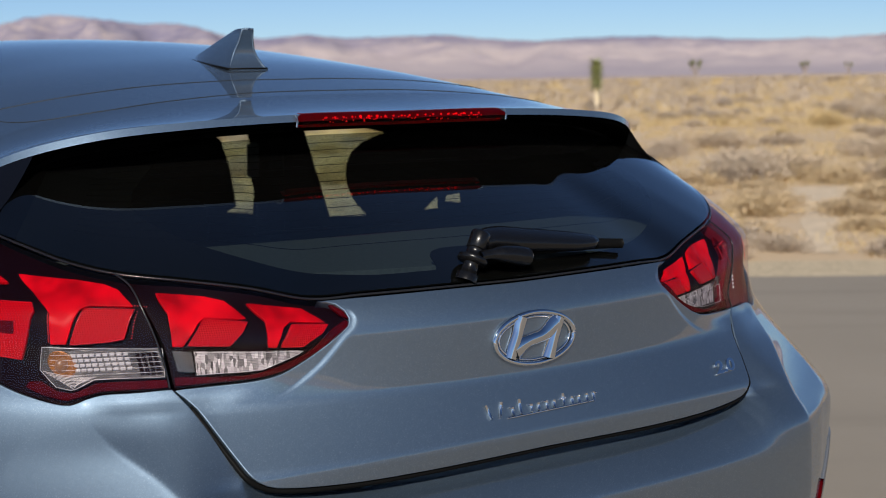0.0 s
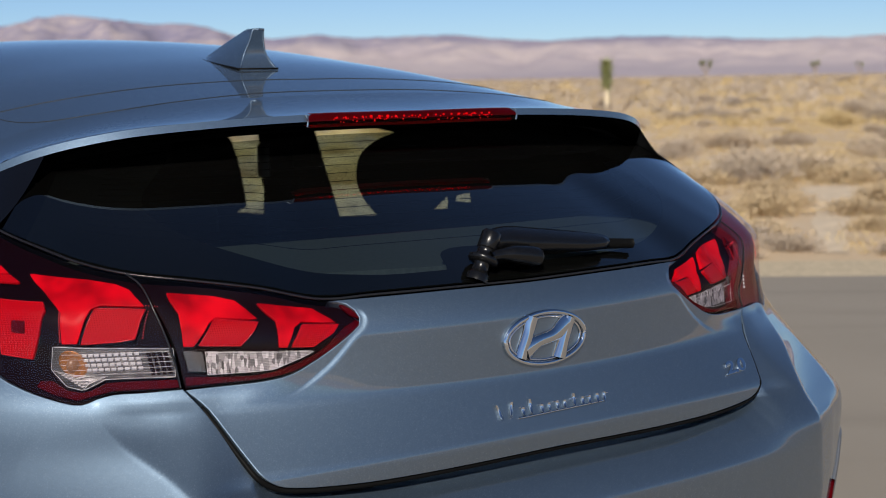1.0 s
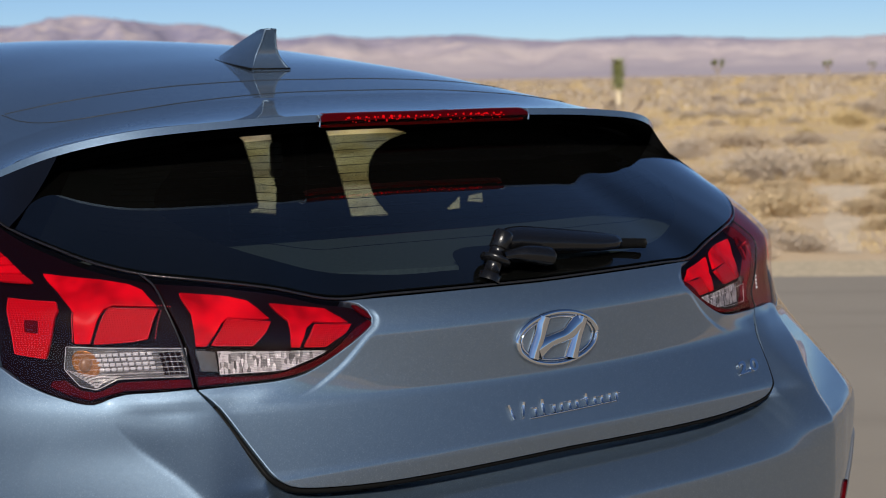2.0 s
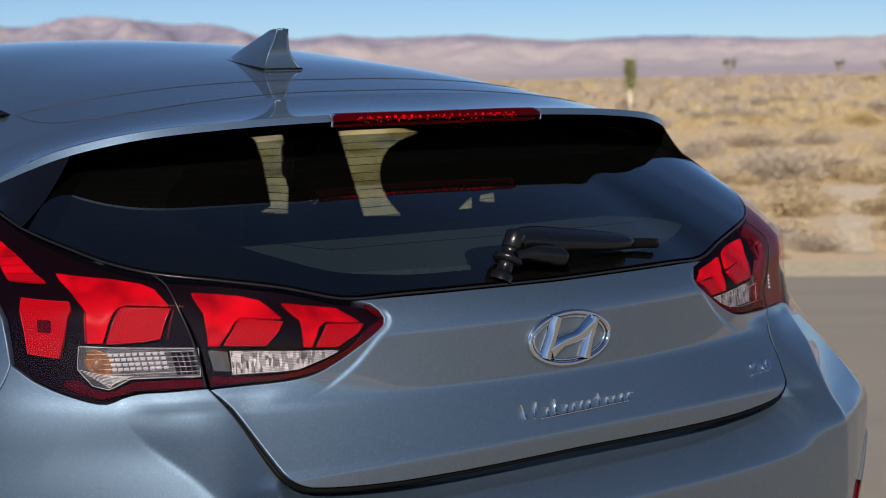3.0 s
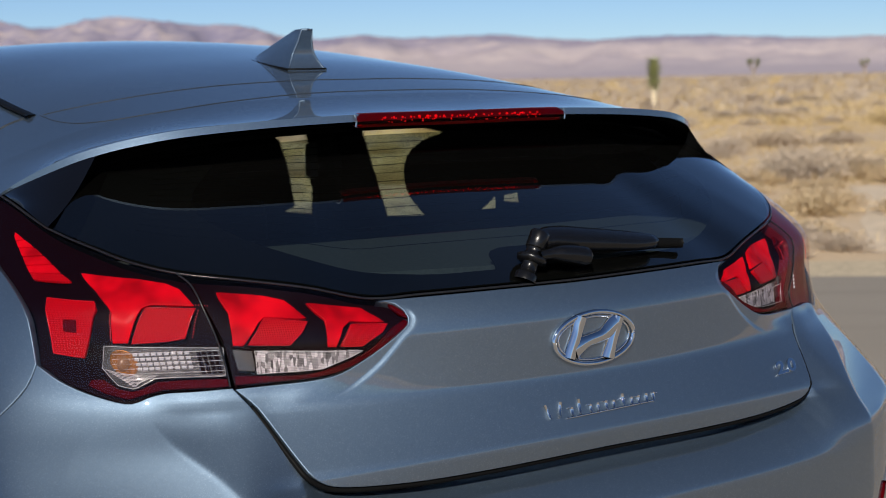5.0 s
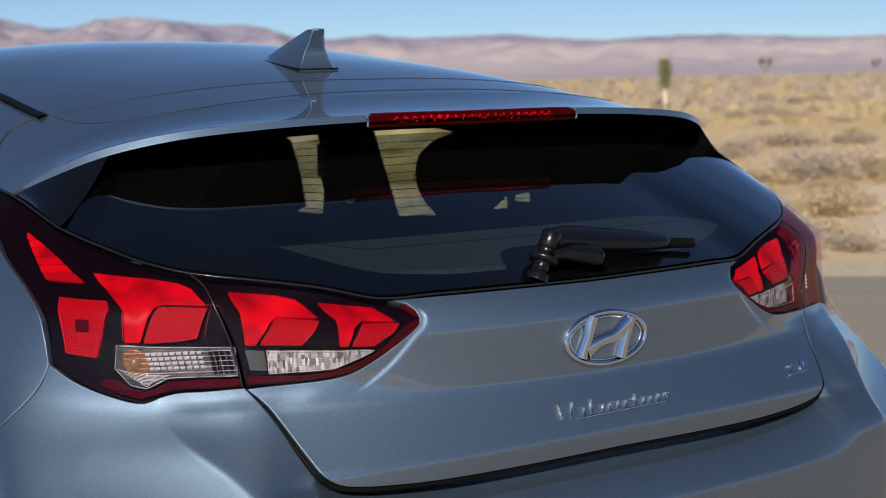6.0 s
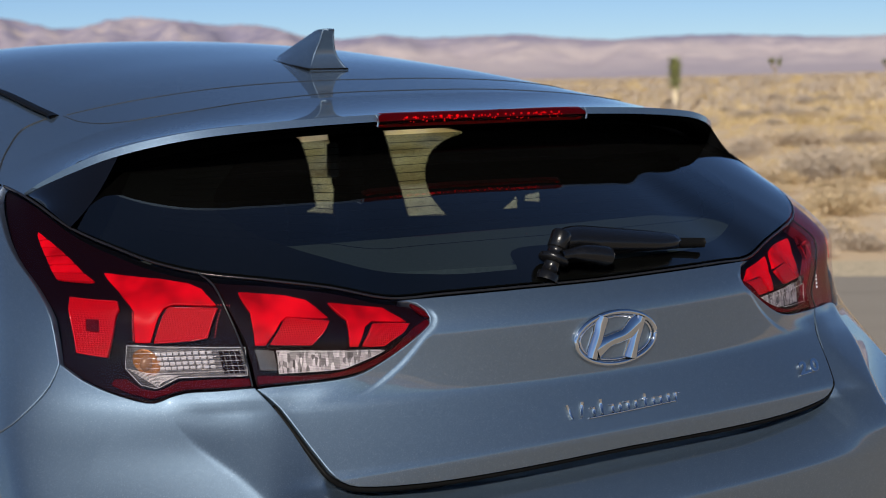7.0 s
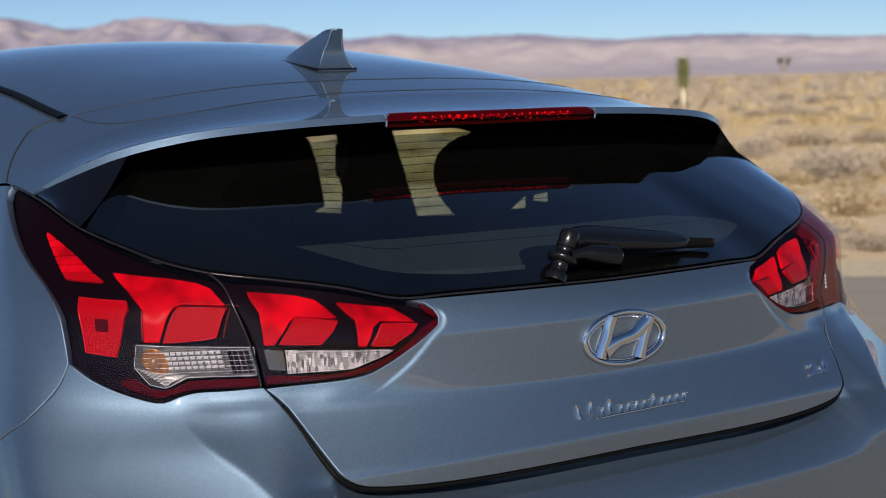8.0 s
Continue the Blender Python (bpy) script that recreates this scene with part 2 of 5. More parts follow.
# the car's lower skin: x to its right, y to its front, s round the tail (0 at the middle, 1 where the flank begins)
TAIL_MID = creased([(0.2, 0.09), (0.45, 0.03), (0.56, 0.004), (0.652, 0.0), (0.712, 0.048), (0.725, 0.050), (0.764, 0.045),
                    (0.85, 0.084), (0.945, 0.085), (0.962, 0.0895), (0.98, 0.1), (1.0, 0.117), (1.1, 0.17), (1.2, 0.28)], 0.005)
TAIL_OUT = creased([(0.2, 0.1), (0.45, 0.016), (0.56, -0.002), (0.693, -0.010), (0.76, 0.036), (0.83, 0.072), (0.88, 0.084), (0.96, 0.094), (1.01, 0.112), (1.06, 0.155), (1.2, 0.27)], 0.011)
HALF = creased([(0.2, 0.83), (0.5, 0.873), (0.65, 0.864), (0.75, 0.862), (0.8, 0.857), (0.85, 0.847), (0.95, 0.874), (1.0, 0.885), (1.05, 0.858), (1.1, 0.792), (1.17, 0.735), (1.25, 0.70)], 0.02)
FLANK = creased([(0.2, 0.83), (0.5, 0.873), (0.69, 0.864), (0.75, 0.867), (0.80, 0.857), (0.865, 0.844), (0.90, 0.858), (0.95, 0.872), (1.0, 0.888), (1.05, 0.858), (1.1, 0.792), (1.17, 0.735), (1.25, 0.70)], 0.007)
HAUNCH = creased([(0.2, 0.86), (0.5, 0.9), (0.68, 0.918), (0.8, 0.895), (0.9, 0.868), (1.0, 0.845), (1.1, 0.812), (1.17, 0.772), (1.25, 0.745)], 0.03)
DEEP = creased([(0.2, 0.325), (0.69, 0.325), (0.845, 0.402), (0.95, 0.44), (1.05, 0.47), (1.3, 0.48)], 0.02)
BOXY = creased([(0.2, 0.8), (0.7, 0.8), (0.9, 1.0), (1.3, 1.0)], 0.03)
CORNER_AT = creased([(0.2, 0.54), (0.52, 0.49), (0.61, 0.465), (0.685, 0.449), (0.735, 0.449), (0.775, 0.493), (0.805, 0.545), (0.84, 0.60)], 0.012)
CORNER_RISE = creased([(0.2, 0.01), (0.5, 0.012), (0.675, 0.022), (0.76, 0.02), (0.81, 0.012), (0.85, 0.0), (1.3, 0.0)], 0.008)
LIP_S, LIP_Z = (0.0, 0.2205, 0.2961, 0.3269, 0.3504, 0.3738), (0.7325, 0.7297, 0.7346, 0.7426, 0.7576, 0.7835)
LINE_S, LINE_Z = (0.22, 0.235, 0.26, 0.29, 0.33, 0.40, 0.47, 0.55), (0.975, 0.955, 0.927, 0.902, 0.882, 0.866, 0.862, 0.858)


FACET_OUT = creased([(0.2, 0.72), (0.70, 0.72), (0.75, 0.755), (0.79, 0.745), (0.84, 0.69), (1.3, 0.69)], 0.01)


def rounded(s, z):
    """The lower skin before its corner facet is cut."""
    s, z = np.atleast_1d(np.asarray(s, float)), np.atleast_1d(np.asarray(z, float))
    a = np.clip(np.abs(s), 0, 1) * np.pi / 2
    w = smooth(0.42, 0.74, np.abs(s))
    wide = HALF(z) * (1 - w) + FLANK(z) * w
    w = smooth(0.62, 0.9, np.abs(s))
    x = (wide * (1 - w) + HAUNCH(z) * w) * np.sin(a) ** BOXY(z)
    y = DEEP(z) * (1 - np.maximum(np.cos(a), 0) ** BOXY(z)) + np.maximum(np.abs(s) - 1, 0)
    low = 1 - smooth(0.705, 0.75, z)
    x = x + 0.055 * smooth(0.95, 1.3, np.abs(s)) * (1 - smooth(0.92, 1.12, z)) * (1 - smooth(1.6, 2.1, np.abs(s)))
    b = smooth(0.53 - 0.29 * low, 0.61 + 0.05 * low, x)
    y = y + (1 - b) * TAIL_MID(z) + b * TAIL_OUT(z)
    off = np.abs(s) - CORNER_AT(z)
    ridge = CORNER_RISE(z) * np.exp(-np.sqrt((off / np.where(off > 0, 0.09, 0.15)) ** 2 + 0.004))
    x, y = x + 0.7 * ridge, y - 0.7 * ridge
    # a soft line runs below the lamp
    k = np.abs(s)
    line = np.interp(k, LINE_S, LINE_Z)
    y = y + 0.006 * smooth(-0.012, 0.012, z - line) * smooth(0.35, 0.43, k) * (1 - smooth(0.54, 0.62, k)) * (1 - smooth(0.97, 1.05, z))
    return np.stack((x * np.sign(s), y, z), -1)


def lower(s, z):
    """The lower skin, with a flat facet between two creases at each rear corner."""
    s, z = np.atleast_1d(np.asarray(s, float)), np.atleast_1d(np.asarray(z, float))
    s, z = np.broadcast_arrays(s, z)
    p = rounded(s, z)
    near, far = CORNER_AT(z), FACET_OUT(z)
    w = (np.abs(s) - near) / (far - near)
    on = smooth(0.69, 0.705, z) * (1 - smooth(0.832, 0.868, z)) * (w > 0) * (w < 1)
    w = np.clip(w, 0, 1)[:, None]
    flat = rounded(near * np.sign(s), z) * (1 - w) + rounded(far * np.sign(s), z) * w
    p = p + (flat - p) * on[:, None] * smooth(0.0, 0.09, w)
    # the lamp's shoulder stands out on the car's right
    p[:, 0] += 0.013 * smooth(0.45, 0.72, s) * (1 - smooth(1.0, 1.3, s)) * smooth(0.93, 1.0, z) * (1 - smooth(1.08, 1.14, z))
    return p


def bumper_skin(s, z):
    """The lower skin, tucked in under the tailgate's lower edge."""
    p = lower(s, z)
    k = np.abs(np.atleast_1d(np.asarray(s, float)))
    under = np.interp(k, LIP_S, LIP_Z) - p[:, 2]
    p[:, 1] += 0.034 * np.exp(-((np.maximum(under, 0) / 0.036) ** 2)) * (1 - smooth(0.28, 0.46, k))
    return p


def upper_edge(s):
    """Height of the edge between the glass and the body below it, round the tail."""
    return np.interp(np.abs(s), EDGE[:, 0], EDGE[:, 1])


EDGE = curve([(0.0, 0.9995), (0.1028, 1.0003), (0.2124, 1.0001), (0.2783, 0.9997), (0.3485, 1.0197), (0.4332, 1.0353), (0.5152, 1.0475), (0.5852, 1.063),
              (0.65, 1.0798), (0.7516, 1.1064), (0.8733, 1.1525), (1.0011, 1.1682), (1.06, 1.162), (1.2, 1.11), (1.5, 0.975), (1.75, 0.92), (2.3, 0.885), (3.0, 0.885), (4.5, 0.93)])(np.linspace(0, 1, 600))
BLADE, TIP = 0.7514, 0.8732


def glass_top(s):
    """The glass's upper end under the spoiler; past the blade it runs down to the wing's tip."""
    k = np.minimum(np.abs(s), BLADE) / BLADE
    x = 0.655 * k
    top = np.stack((x, 0.55 + 0.01 * k**2.5, 1.226 - 0.046 * k**2.5), -1)
    low = lower(np.abs(s), upper_edge(s))
    w = smooth(BLADE, TIP, np.abs(s))[:, None]
    top = top * (1 - w) + low * w
    top[:, 0] *= np.sign(s)
    return top


def rear_pane(s, v):
    """From the body's edge (v 0) up to the spoiler (v 1), slightly bowed."""
    s, v = np.atleast_1d(np.asarray(s, float)), np.atleast_1d(np.asarray(v, float))[:, None]
    low, top = lower(s, upper_edge(s)), glass_top(s)
    bow = np.stack((np.sign(s) * -0.25 * np.abs(s), -0.6 + 0 * s, 0.5 + 0 * s), -1)
    return low * (1 - v) + top * v + bow * 0.05 * v * (1 - v) * np.linalg.norm(top - low, axis=-1, keepdims=True) / 0.4


def roof_mid(y):
    return np.interp(y, ROOF[:, 0], ROOF[:, 1])


ROOF = curve([(0.2, 1.225), (0.45, 1.27), (0.9, 1.346), (1.2, 1.383), (1.6, 1.421), (2.0, 1.436), (2.5, 1.424), (3.2, 1.34)])(np.linspace(0, 1, 500))
TRAIL = curve([(0, 0.425, 1.266), (0.2, 0.428, 1.266), (0.42, 0.448, 1.258), (0.56, 0.485, 1.244), (0.662, 0.553, 1.216), (0.727, 0.64, 1.173), (0.762, 0.70, 1.1365)])


def roof(u, v):
    """Spoiler and roof: u across (-1 to 1), v metres ahead of the trailing edge."""
    u, v = np.atleast_1d(np.asarray(u, float)), np.atleast_1d(np.asarray(v, float))
    t = TRAIL(np.abs(u))
    x, y = t[:, 0], t[:, 1] + v
    level = lambda yy: roof_mid(yy) - (0.027 + 0.018 * smooth(0.5, 1.2, yy)) * (x / 0.6) ** 2 - 0.145 * (x / 0.762) ** 5.5
    z = level(y) + (t[:, 2] - level(t[:, 1])) * np.exp(-v / 0.16)
    # the spoiler's top is hollow and kicks up towards its edge
    z = z + np.where(v < 0.2, -0.085 * v + 0.315 * v**2, -0.0044 * (1 - smooth(0.2, 0.7, v))) * (1 - smooth(0.7, 0.95, np.abs(u)))
    return np.stack((x * np.sign(u), y, z), -1)


# ---------------------------------------------------------------- the car
car = thing("car", "dark grey metallic hatchback parked on the asphalt, tailgate closed", "car")

INNER = [(0.5152, 1.0468), (0.4334, 1.0345), (0.3486, 1.0189), (0.2785, 0.9985)], [(0.2785, 0.9985), (0.2569, 0.991), (0.2441, 0.9761), (0.2427, 0.9622), (0.2535, 0.9495), (0.2777, 0.9311),
         (0.304, 0.9127), (0.3333, 0.897), (0.3626, 0.8909), (0.407, 0.8874), (0.4673, 0.885)], [(0.4673, 0.885), (0.4688, 0.905), (0.4699, 0.9457), (0.4747, 0.9902), (0.4912, 1.0289), (0.5152, 1.0468)]
OUTER = [(0.5191, 1.0469), (0.5754, 1.0599), (0.6495, 1.079), (0.7511, 1.1048), (0.8728, 1.1509), (1.0058, 1.167)], [(1.0058, 1.167), (0.9935, 1.1509), (0.9444, 1.1065), (0.8839, 1.0601),
         (0.8194, 1.0241), (0.7797, 0.9914), (0.7763, 0.9563), (0.7807, 0.9247)], [(0.7807, 0.9247), (0.7383, 0.9023), (0.6867, 0.8816), (0.6328, 0.8707), (0.5993, 0.8786), (0.5716, 0.8833),
         (0.5293, 0.884), (0.4751, 0.8846)], [(0.4751, 0.8846), (0.4753, 0.9054), (0.4768, 0.946), (0.4818, 0.9905), (0.4972, 1.0291), (0.5191, 1.0469)]
GAP = [(0.4699, 0.8825), (0.4515, 0.8601), (0.42, 0.8209), (0.391, 0.7855), (0.3685, 0.7604), (0.3446, 0.7456), (0.3127, 0.7375), (0.2308, 0.7309), (0.1447, 0.7299), (0.0, 0.7325)]
SEAM = [(0.7797, 0.9219), (0.7975, 0.897), (0.8281, 0.8735), (0.889, 0.8417), (1.0201, 0.7983), (1.04, 0.765), (1.16, 0.73)]


# hatch: below the glass, between the lamps
g = 0.0031
top = [(a, b - 2 * g) for a, b in ((0.0, 0.9995), (0.1021, 1.0002), (0.2107, 0.9998), (INNER[1][0][0] - 0.006, 0.9992))]
right = [top, [(top[-1][0], top[-1][1])] + [(a - 1.1 * g, b + 0.5 * g) for a, b in INNER[1][1:3]] + [(a - g, b - 0.3 * g) for a, b in INNER[1][3:5]] + [(a, b - 1.6 * g) for a, b in INNER[1][5:]], [(GAP[0][0] - 0.002, GAP[0][1] - 0.0013)] + [(a - g, b + g) for a, b in GAP[1:6]] + [(a, b + 1.6 * g) for a, b in GAP[6:]]]
HATCH = join(*right, flip(right[2]), flip(right[1]), flip(right[0]))
FOLD = curve([(0.2375, 0.981), (0.2335, 0.968), (0.2385, 0.955), (0.2525, 0.940), (0.267, 0.922), (0.284, 0.902), (0.304, 0.8835), (0.325, 0.868), (0.350, 0.857)])(np.linspace(0, 1, 90))


def hatch_skin(s, z):
    """The lower skin, set back a little between each lamp and the soft fold that runs down from its tip."""
    p = lower(s, z)
    k, z = np.broadcast_arrays(np.abs(np.atleast_1d(np.asarray(s, float))), np.atleast_1d(np.asarray(z, float)))
    u, w = (k[:, None] - FOLD[None, :, 0]) * 1.3, z[:, None] - FOLD[None, :, 1]
    near = (u**2 + w**2).argmin(1)
    rows = np.arange(len(k))
    along = unit(np.gradient(FOLD * np.array((1.3, 1.0)), axis=0))[near]
    inward = along[:, 0] * w[rows, near] - along[:, 1] * u[rows, near]
    p[:, 1] += 0.0026 * smooth(-0.0035, 0.005, inward) * (1 - smooth(0.30, 0.35, k)) * (1 - smooth(0.970, 0.984, z))
    return p


side_way = unit(np.gradient(FOLD, axis=0))[:, ::-1] * np.array((-1, 1))
lines = np.concatenate([FOLD + side_way * d for d in (-0.0075, -0.005, -0.0025, 0.0, 0.0025, 0.005, 0.0075)])
panel("tailgate_panel", HATCH, hatch_skin, PAINT, car, step=0.008, thick=0.02, guides=np.concatenate((lines, lines * np.array((-1, 1)))))
# bumper below and round it
lowest = 0.3
right = [[(0.0, GAP[-1][1] - g)] + [(a + (g if i > 3 else 0.4 * g), b - g) for i, (a, b) in enumerate(GAP[::-1])][1:-1] + [(GAP[0][0] + 0.0035, GAP[0][1] - 0.0012)],
         [(GAP[0][0] + 0.0035, GAP[0][1] - 0.0012)] + [(a, b - 1.6 * g) for a, b in OUTER[2][::-1][1:-1]] + [(SEAM[0][0] - 0.004, SEAM[0][1] - 0.0024)],
         [(SEAM[0][0] - 0.004, SEAM[0][1] - 0.0024)] + [(a - 0.6 * g, b - g) for a, b in SEAM[1:]], [(1.16, 0.7275), (1.16, 0.567)], [(1.16, 0.567), (1.105, 0.50), (1.07, 0.41), (1.06, lowest)], [(1.06, lowest), (0.0, lowest)]]
BUMPER = join(*right, *[flip(r) for r in right[::-1]], step=0.014)
heights = np.linspace(0.68, 0.85, 44)
lines = np.concatenate([np.stack((CORNER_AT(heights) + d, heights), -1) for d in (-0.012, -0.005, 0.0, 0.005, 0.012, 0.024)] + [np.stack((FACET_OUT(heights) + d, heights), -1) for d in (-0.005, 0.0, 0.005)])
panel("bumper", BUMPER, bumper_skin, PAINT, car, step=0.008, guides=np.concatenate((lines, lines * np.array((-1, 1)))))
# a rubber seal under the tailgate's lower edge
seal = np.array([(-a, b - 0.0015) for a, b in GAP[1:]] + [(a, b - 0.0015) for a, b in GAP[1:-1][::-1]])
seal = curve([tuple(q) for q in seal])(np.linspace(0, 1, 160))
tube("tailgate_seal", skin(lower, seal[:, 0], seal[:, 1], 0.007)[0], 0.0042, RUBBER, car, sides=8)


def ARCH(mid, start):
    """A wheel arch in the flank, from a parameter s onward."""
    w0 = math.acos(max(-1.0, (start - mid) / 0.36))
    return [(mid + 0.36 * math.cos(w), 0.31 + 0.36 * max(0, math.sin(w)) - (0.01 if w < 0.05 else 0)) for w in np.linspace(w0, 0, 14)]


for side in (-1, 1):
    turn = (lambda o: [(-a, b) for a, b in o][::-1]) if side < 0 else (lambda o: o)
    flank = [SEAM[0]] + [(a + 0.6 * g, b) for a, b in SEAM[1:]]
    q = [flank, [(1.1625, 0.73), (1.1625, 0.57)], ARCH(1.42, 1.1625), [(1.78, lowest), (3.71, lowest)], ARCH(4.07, 3.71), [(4.43, lowest), (4.5, lowest)], [(4.5, lowest), (4.5, 0.93)],
         [(4.5, 0.93), (3.0, 0.882), (2.3, 0.882), (1.75, 0.917)], [(1.75, 0.917), (1.5, 0.971), (1.2, 1.106), (1.06, 1.158), (0.97, 1.1645)],
         [(0.97, 1.1645)] + [(a + 1.5 * g, b) for a, b in OUTER[1][1:-1]] + [SEAM[0]]]
    panel("side_panel", turn(join(*q, step=0.02)), lower, PAINT, car, step=0.04)

# glass, blades, spoiler and roof
gs = np.linspace(-BLADE + 0.004, BLADE - 0.004, 121)
edge = [(0.47, 1.0), (0.50, 0.8), (0.52, 0.61), (0.505, 0.45), (0.425, 0.265), (0.345, 0.175), (0.28, 0.145), (0.19, 0.1), (0.10, 0.096)]
bulge = [(0.10, 0.096), (0.045, 0.098), (0.03, 0.12)], [(0.03, 0.12), (0.012, 0.19), (-0.03, 0.212), (-0.08, 0.208), (-0.094, 0.18), (-0.096, 0.12), (-0.10, 0.096)]
rim = join([(-0.70, 1.0), (-0.70, 0.02)], [(-0.70, 0.02), (0.70, 0.02)], [(0.70, 0.02), (0.70, 1.0)], [(0.70, 1.0), (0.47, 1.0)], edge, *bulge, [(-a, b) for a, b in edge[::-1]], [(-0.47, 1.0), (-0.70, 1.0)], step=0.02)
panel("window_border", rim, rear_pane, DARK, car, sink=0.005, step=0.03, hem=0.0003, thick=0.001, label="black border printed on the rear window")
sheet("rear_window", rear_pane, gs, np.linspace(0.012, 1, 28), GLASS, car, "dark tinted rear window")
sheet("roof", roof, np.linspace(-1, 1, 121), np.concatenate((np.linspace(0, 0.4, 40), np.linspace(0.42, 2.6, 50))), PAINT, car)
# the spoiler's lip: a rear face and an underside
us = np.linspace(-1, 1, 121)


def lip(u, w):
    """The spoiler's edge, folding down and then back under itself."""
    u, w = np.atleast_1d(np.asarray(u, float)), np.atleast_1d(np.asarray(w, float))
    p = roof(u, 0 * u)
    k = 1 - smooth(0.75, 1.0, np.abs(u))
    down = np.minimum(w, 1) * 0.0175 * (0.25 + 0.75 * k)
    back = np.maximum(w - 1, 0) * 0.19 * k
    p[:, 2] -= down - back * 0.1
    p[:, 1] += back - down * 0.15
    return p


sheet("spoiler_lip", lip, us, np.array((0, 0.25, 0.5, 0.69)), PAINT, car)
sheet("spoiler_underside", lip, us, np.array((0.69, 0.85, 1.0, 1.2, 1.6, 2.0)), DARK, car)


def spoiler_return(x, k):
    """The dark wall between the spoiler's underside and the glass's upper end."""
    table = TRAIL(np.linspace(0, 1, 300))[:, 0]
    u = np.sign(x) * np.interp(np.abs(x), table, np.linspace(0, 1, 300))
    return lip(u, 0 * u + 2.0) * (1 - k[:, None]) + (glass_top(BLADE * x / 0.655) + np.array((0, 0.004, 0))) * k[:, None]


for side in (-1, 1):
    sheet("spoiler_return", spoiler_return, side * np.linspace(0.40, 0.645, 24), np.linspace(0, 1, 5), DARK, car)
for side in (-1, 1):
    def blade(u, k, side=side):
        """The pillar trim between the spoiler's wing and the body; its inner edge stands proud of the glass."""
        b = BLADE + (TIP - 0.002 - BLADE) * np.clip((u - 0.69) / 0.31, 0, 1)
        high, low = lip(u, 0 * u + 0.72), lower(b, upper_edge(b) + 0.003)
        p = low * (1 - k[:, None]) + high * k[:, None] - np.array((0.31, -0.56, 0.77)) * (0.012 * np.sin(np.pi * k) * (1 - u) / 0.31)[:, None]
        return p * np.array((side, 1, 1))

    def blade_wall(w, k, side=side):
        edge_line = blade(np.full(len(k), 0.69), k)
        return edge_line * (1 - w[:, None]) + rear_pane(np.full(len(k), side * BLADE), k) * w[:, None]
    trim = sheet("pillar_blade", blade, np.linspace(0.69, 1.0, 14), np.linspace(0, 1, 16), BLACK_GLOSS, car, "gloss black pillar trim")
    sheet("blade_edge", blade_wall, np.linspace(0, 1, 4), np.linspace(0, 1, 24), BLACK, trim)
sheet("inner_shell", lower, np.linspace(-3.9, 3.9, 300), np.linspace(0.3, 0.86, 24), DARK, car, sink=0.035)


def behind_lamps(s, k):
    """The dark inner panel behind the lamps, up to the glass."""
    return lower(s, 0.85 + k * (upper_edge(s) - 0.006 - 0.85))


sheet("inner_shell", behind_lamps, np.linspace(-0.97, 0.97, 120), np.linspace(0, 1, 10), DARK, car, sink=0.035)
for side in (-1, 1):
    def lamp_flange(k, s, side=side):
        """A dark flange from the lamp's upper edge in towards the inner panel."""
        p, n = skin(lower, side * s, upper_edge(s) - 0.004, 0.004)
        return p - n * 0.07 * k[:, None]
    sheet("lamp_flange", lamp_flange, np.linspace(0, 1, 3), np.linspace(0.27, 0.96, 60), DARK, car)


# ---------------------------------------------------------------- tail lamps
def red_material(name, base, scale, depth):
    """Red lamp plastic; with a scale, moulded into fine reflex cells; without one, clouded in colour for shading."""
    m = Shade(name, base, 0.3)
    m.put("Specular IOR Level", 0.03)
    if scale:
        cells = m.node("ShaderNodeTexVoronoi", Scale=scale, Randomness=0.0)
        m.t.links.new(m.place, cells.inputs["Vector"])
        m.link(m.ramp(cells.outputs["Distance"], [(0.0, tuple(min(1, c * 1.45) for c in base)), (0.6, tuple(c * 0.52 for c in base))]), "Base Color")
        m.bump(cells.outputs["Distance"], 0.4, depth)
    else:
        # clouds of darker red paint the glow and shading inside the lamp
        glow = m.noise(17.0, 2.0)
        m.bump(m.noise(16.0, 1.0), 0.45, 0.02)
        m.link(m.ramp(glow, [(0.36, tuple(c * 0.4 for c in base)), (0.5, tuple(c * 0.8 for c in base)), (0.62, base)]), "Base Color")
    return m.m


def reflector_material(name, base, scale, spread, tall=1.0):
    """A bright moulded reflector: fine ribs, and prisms whose glitter is put into each cell's colour."""
    m = Shade(name, base, 0.25, 0.45, 0.4)
    cells = m.node("ShaderNodeTexVoronoi", Scale=scale, Randomness=0.7)
    stretch = m.t.nodes.new("ShaderNodeMapping")
    stretch.inputs["Scale"].default_value = (1, 1, 1 / tall)
    m.t.links.new(m.place, stretch.inputs["Vector"])
    m.t.links.new(stretch.outputs[0], cells.inputs["Vector"])
    m.link(m.ramp(cells.outputs["Color"], [(0.1, tuple(c * (1 - spread) for c in base)), (0.6, base), (0.92, tuple(min(1, c * (1 + spread)) for c in base))]), "Base Color")
    ribs = m.t.nodes.new("ShaderNodeTexWave")
    ribs.bands_direction = "Z"
    ribs.inputs["Scale"].default_value = 130.0
    m.t.links.new(m.place, ribs.inputs["Vector"])
    m.bump(m.mix(0.5, ribs.outputs["Fac"], cells.outputs["Distance"]), 0.6, 0.003)
    return m.m


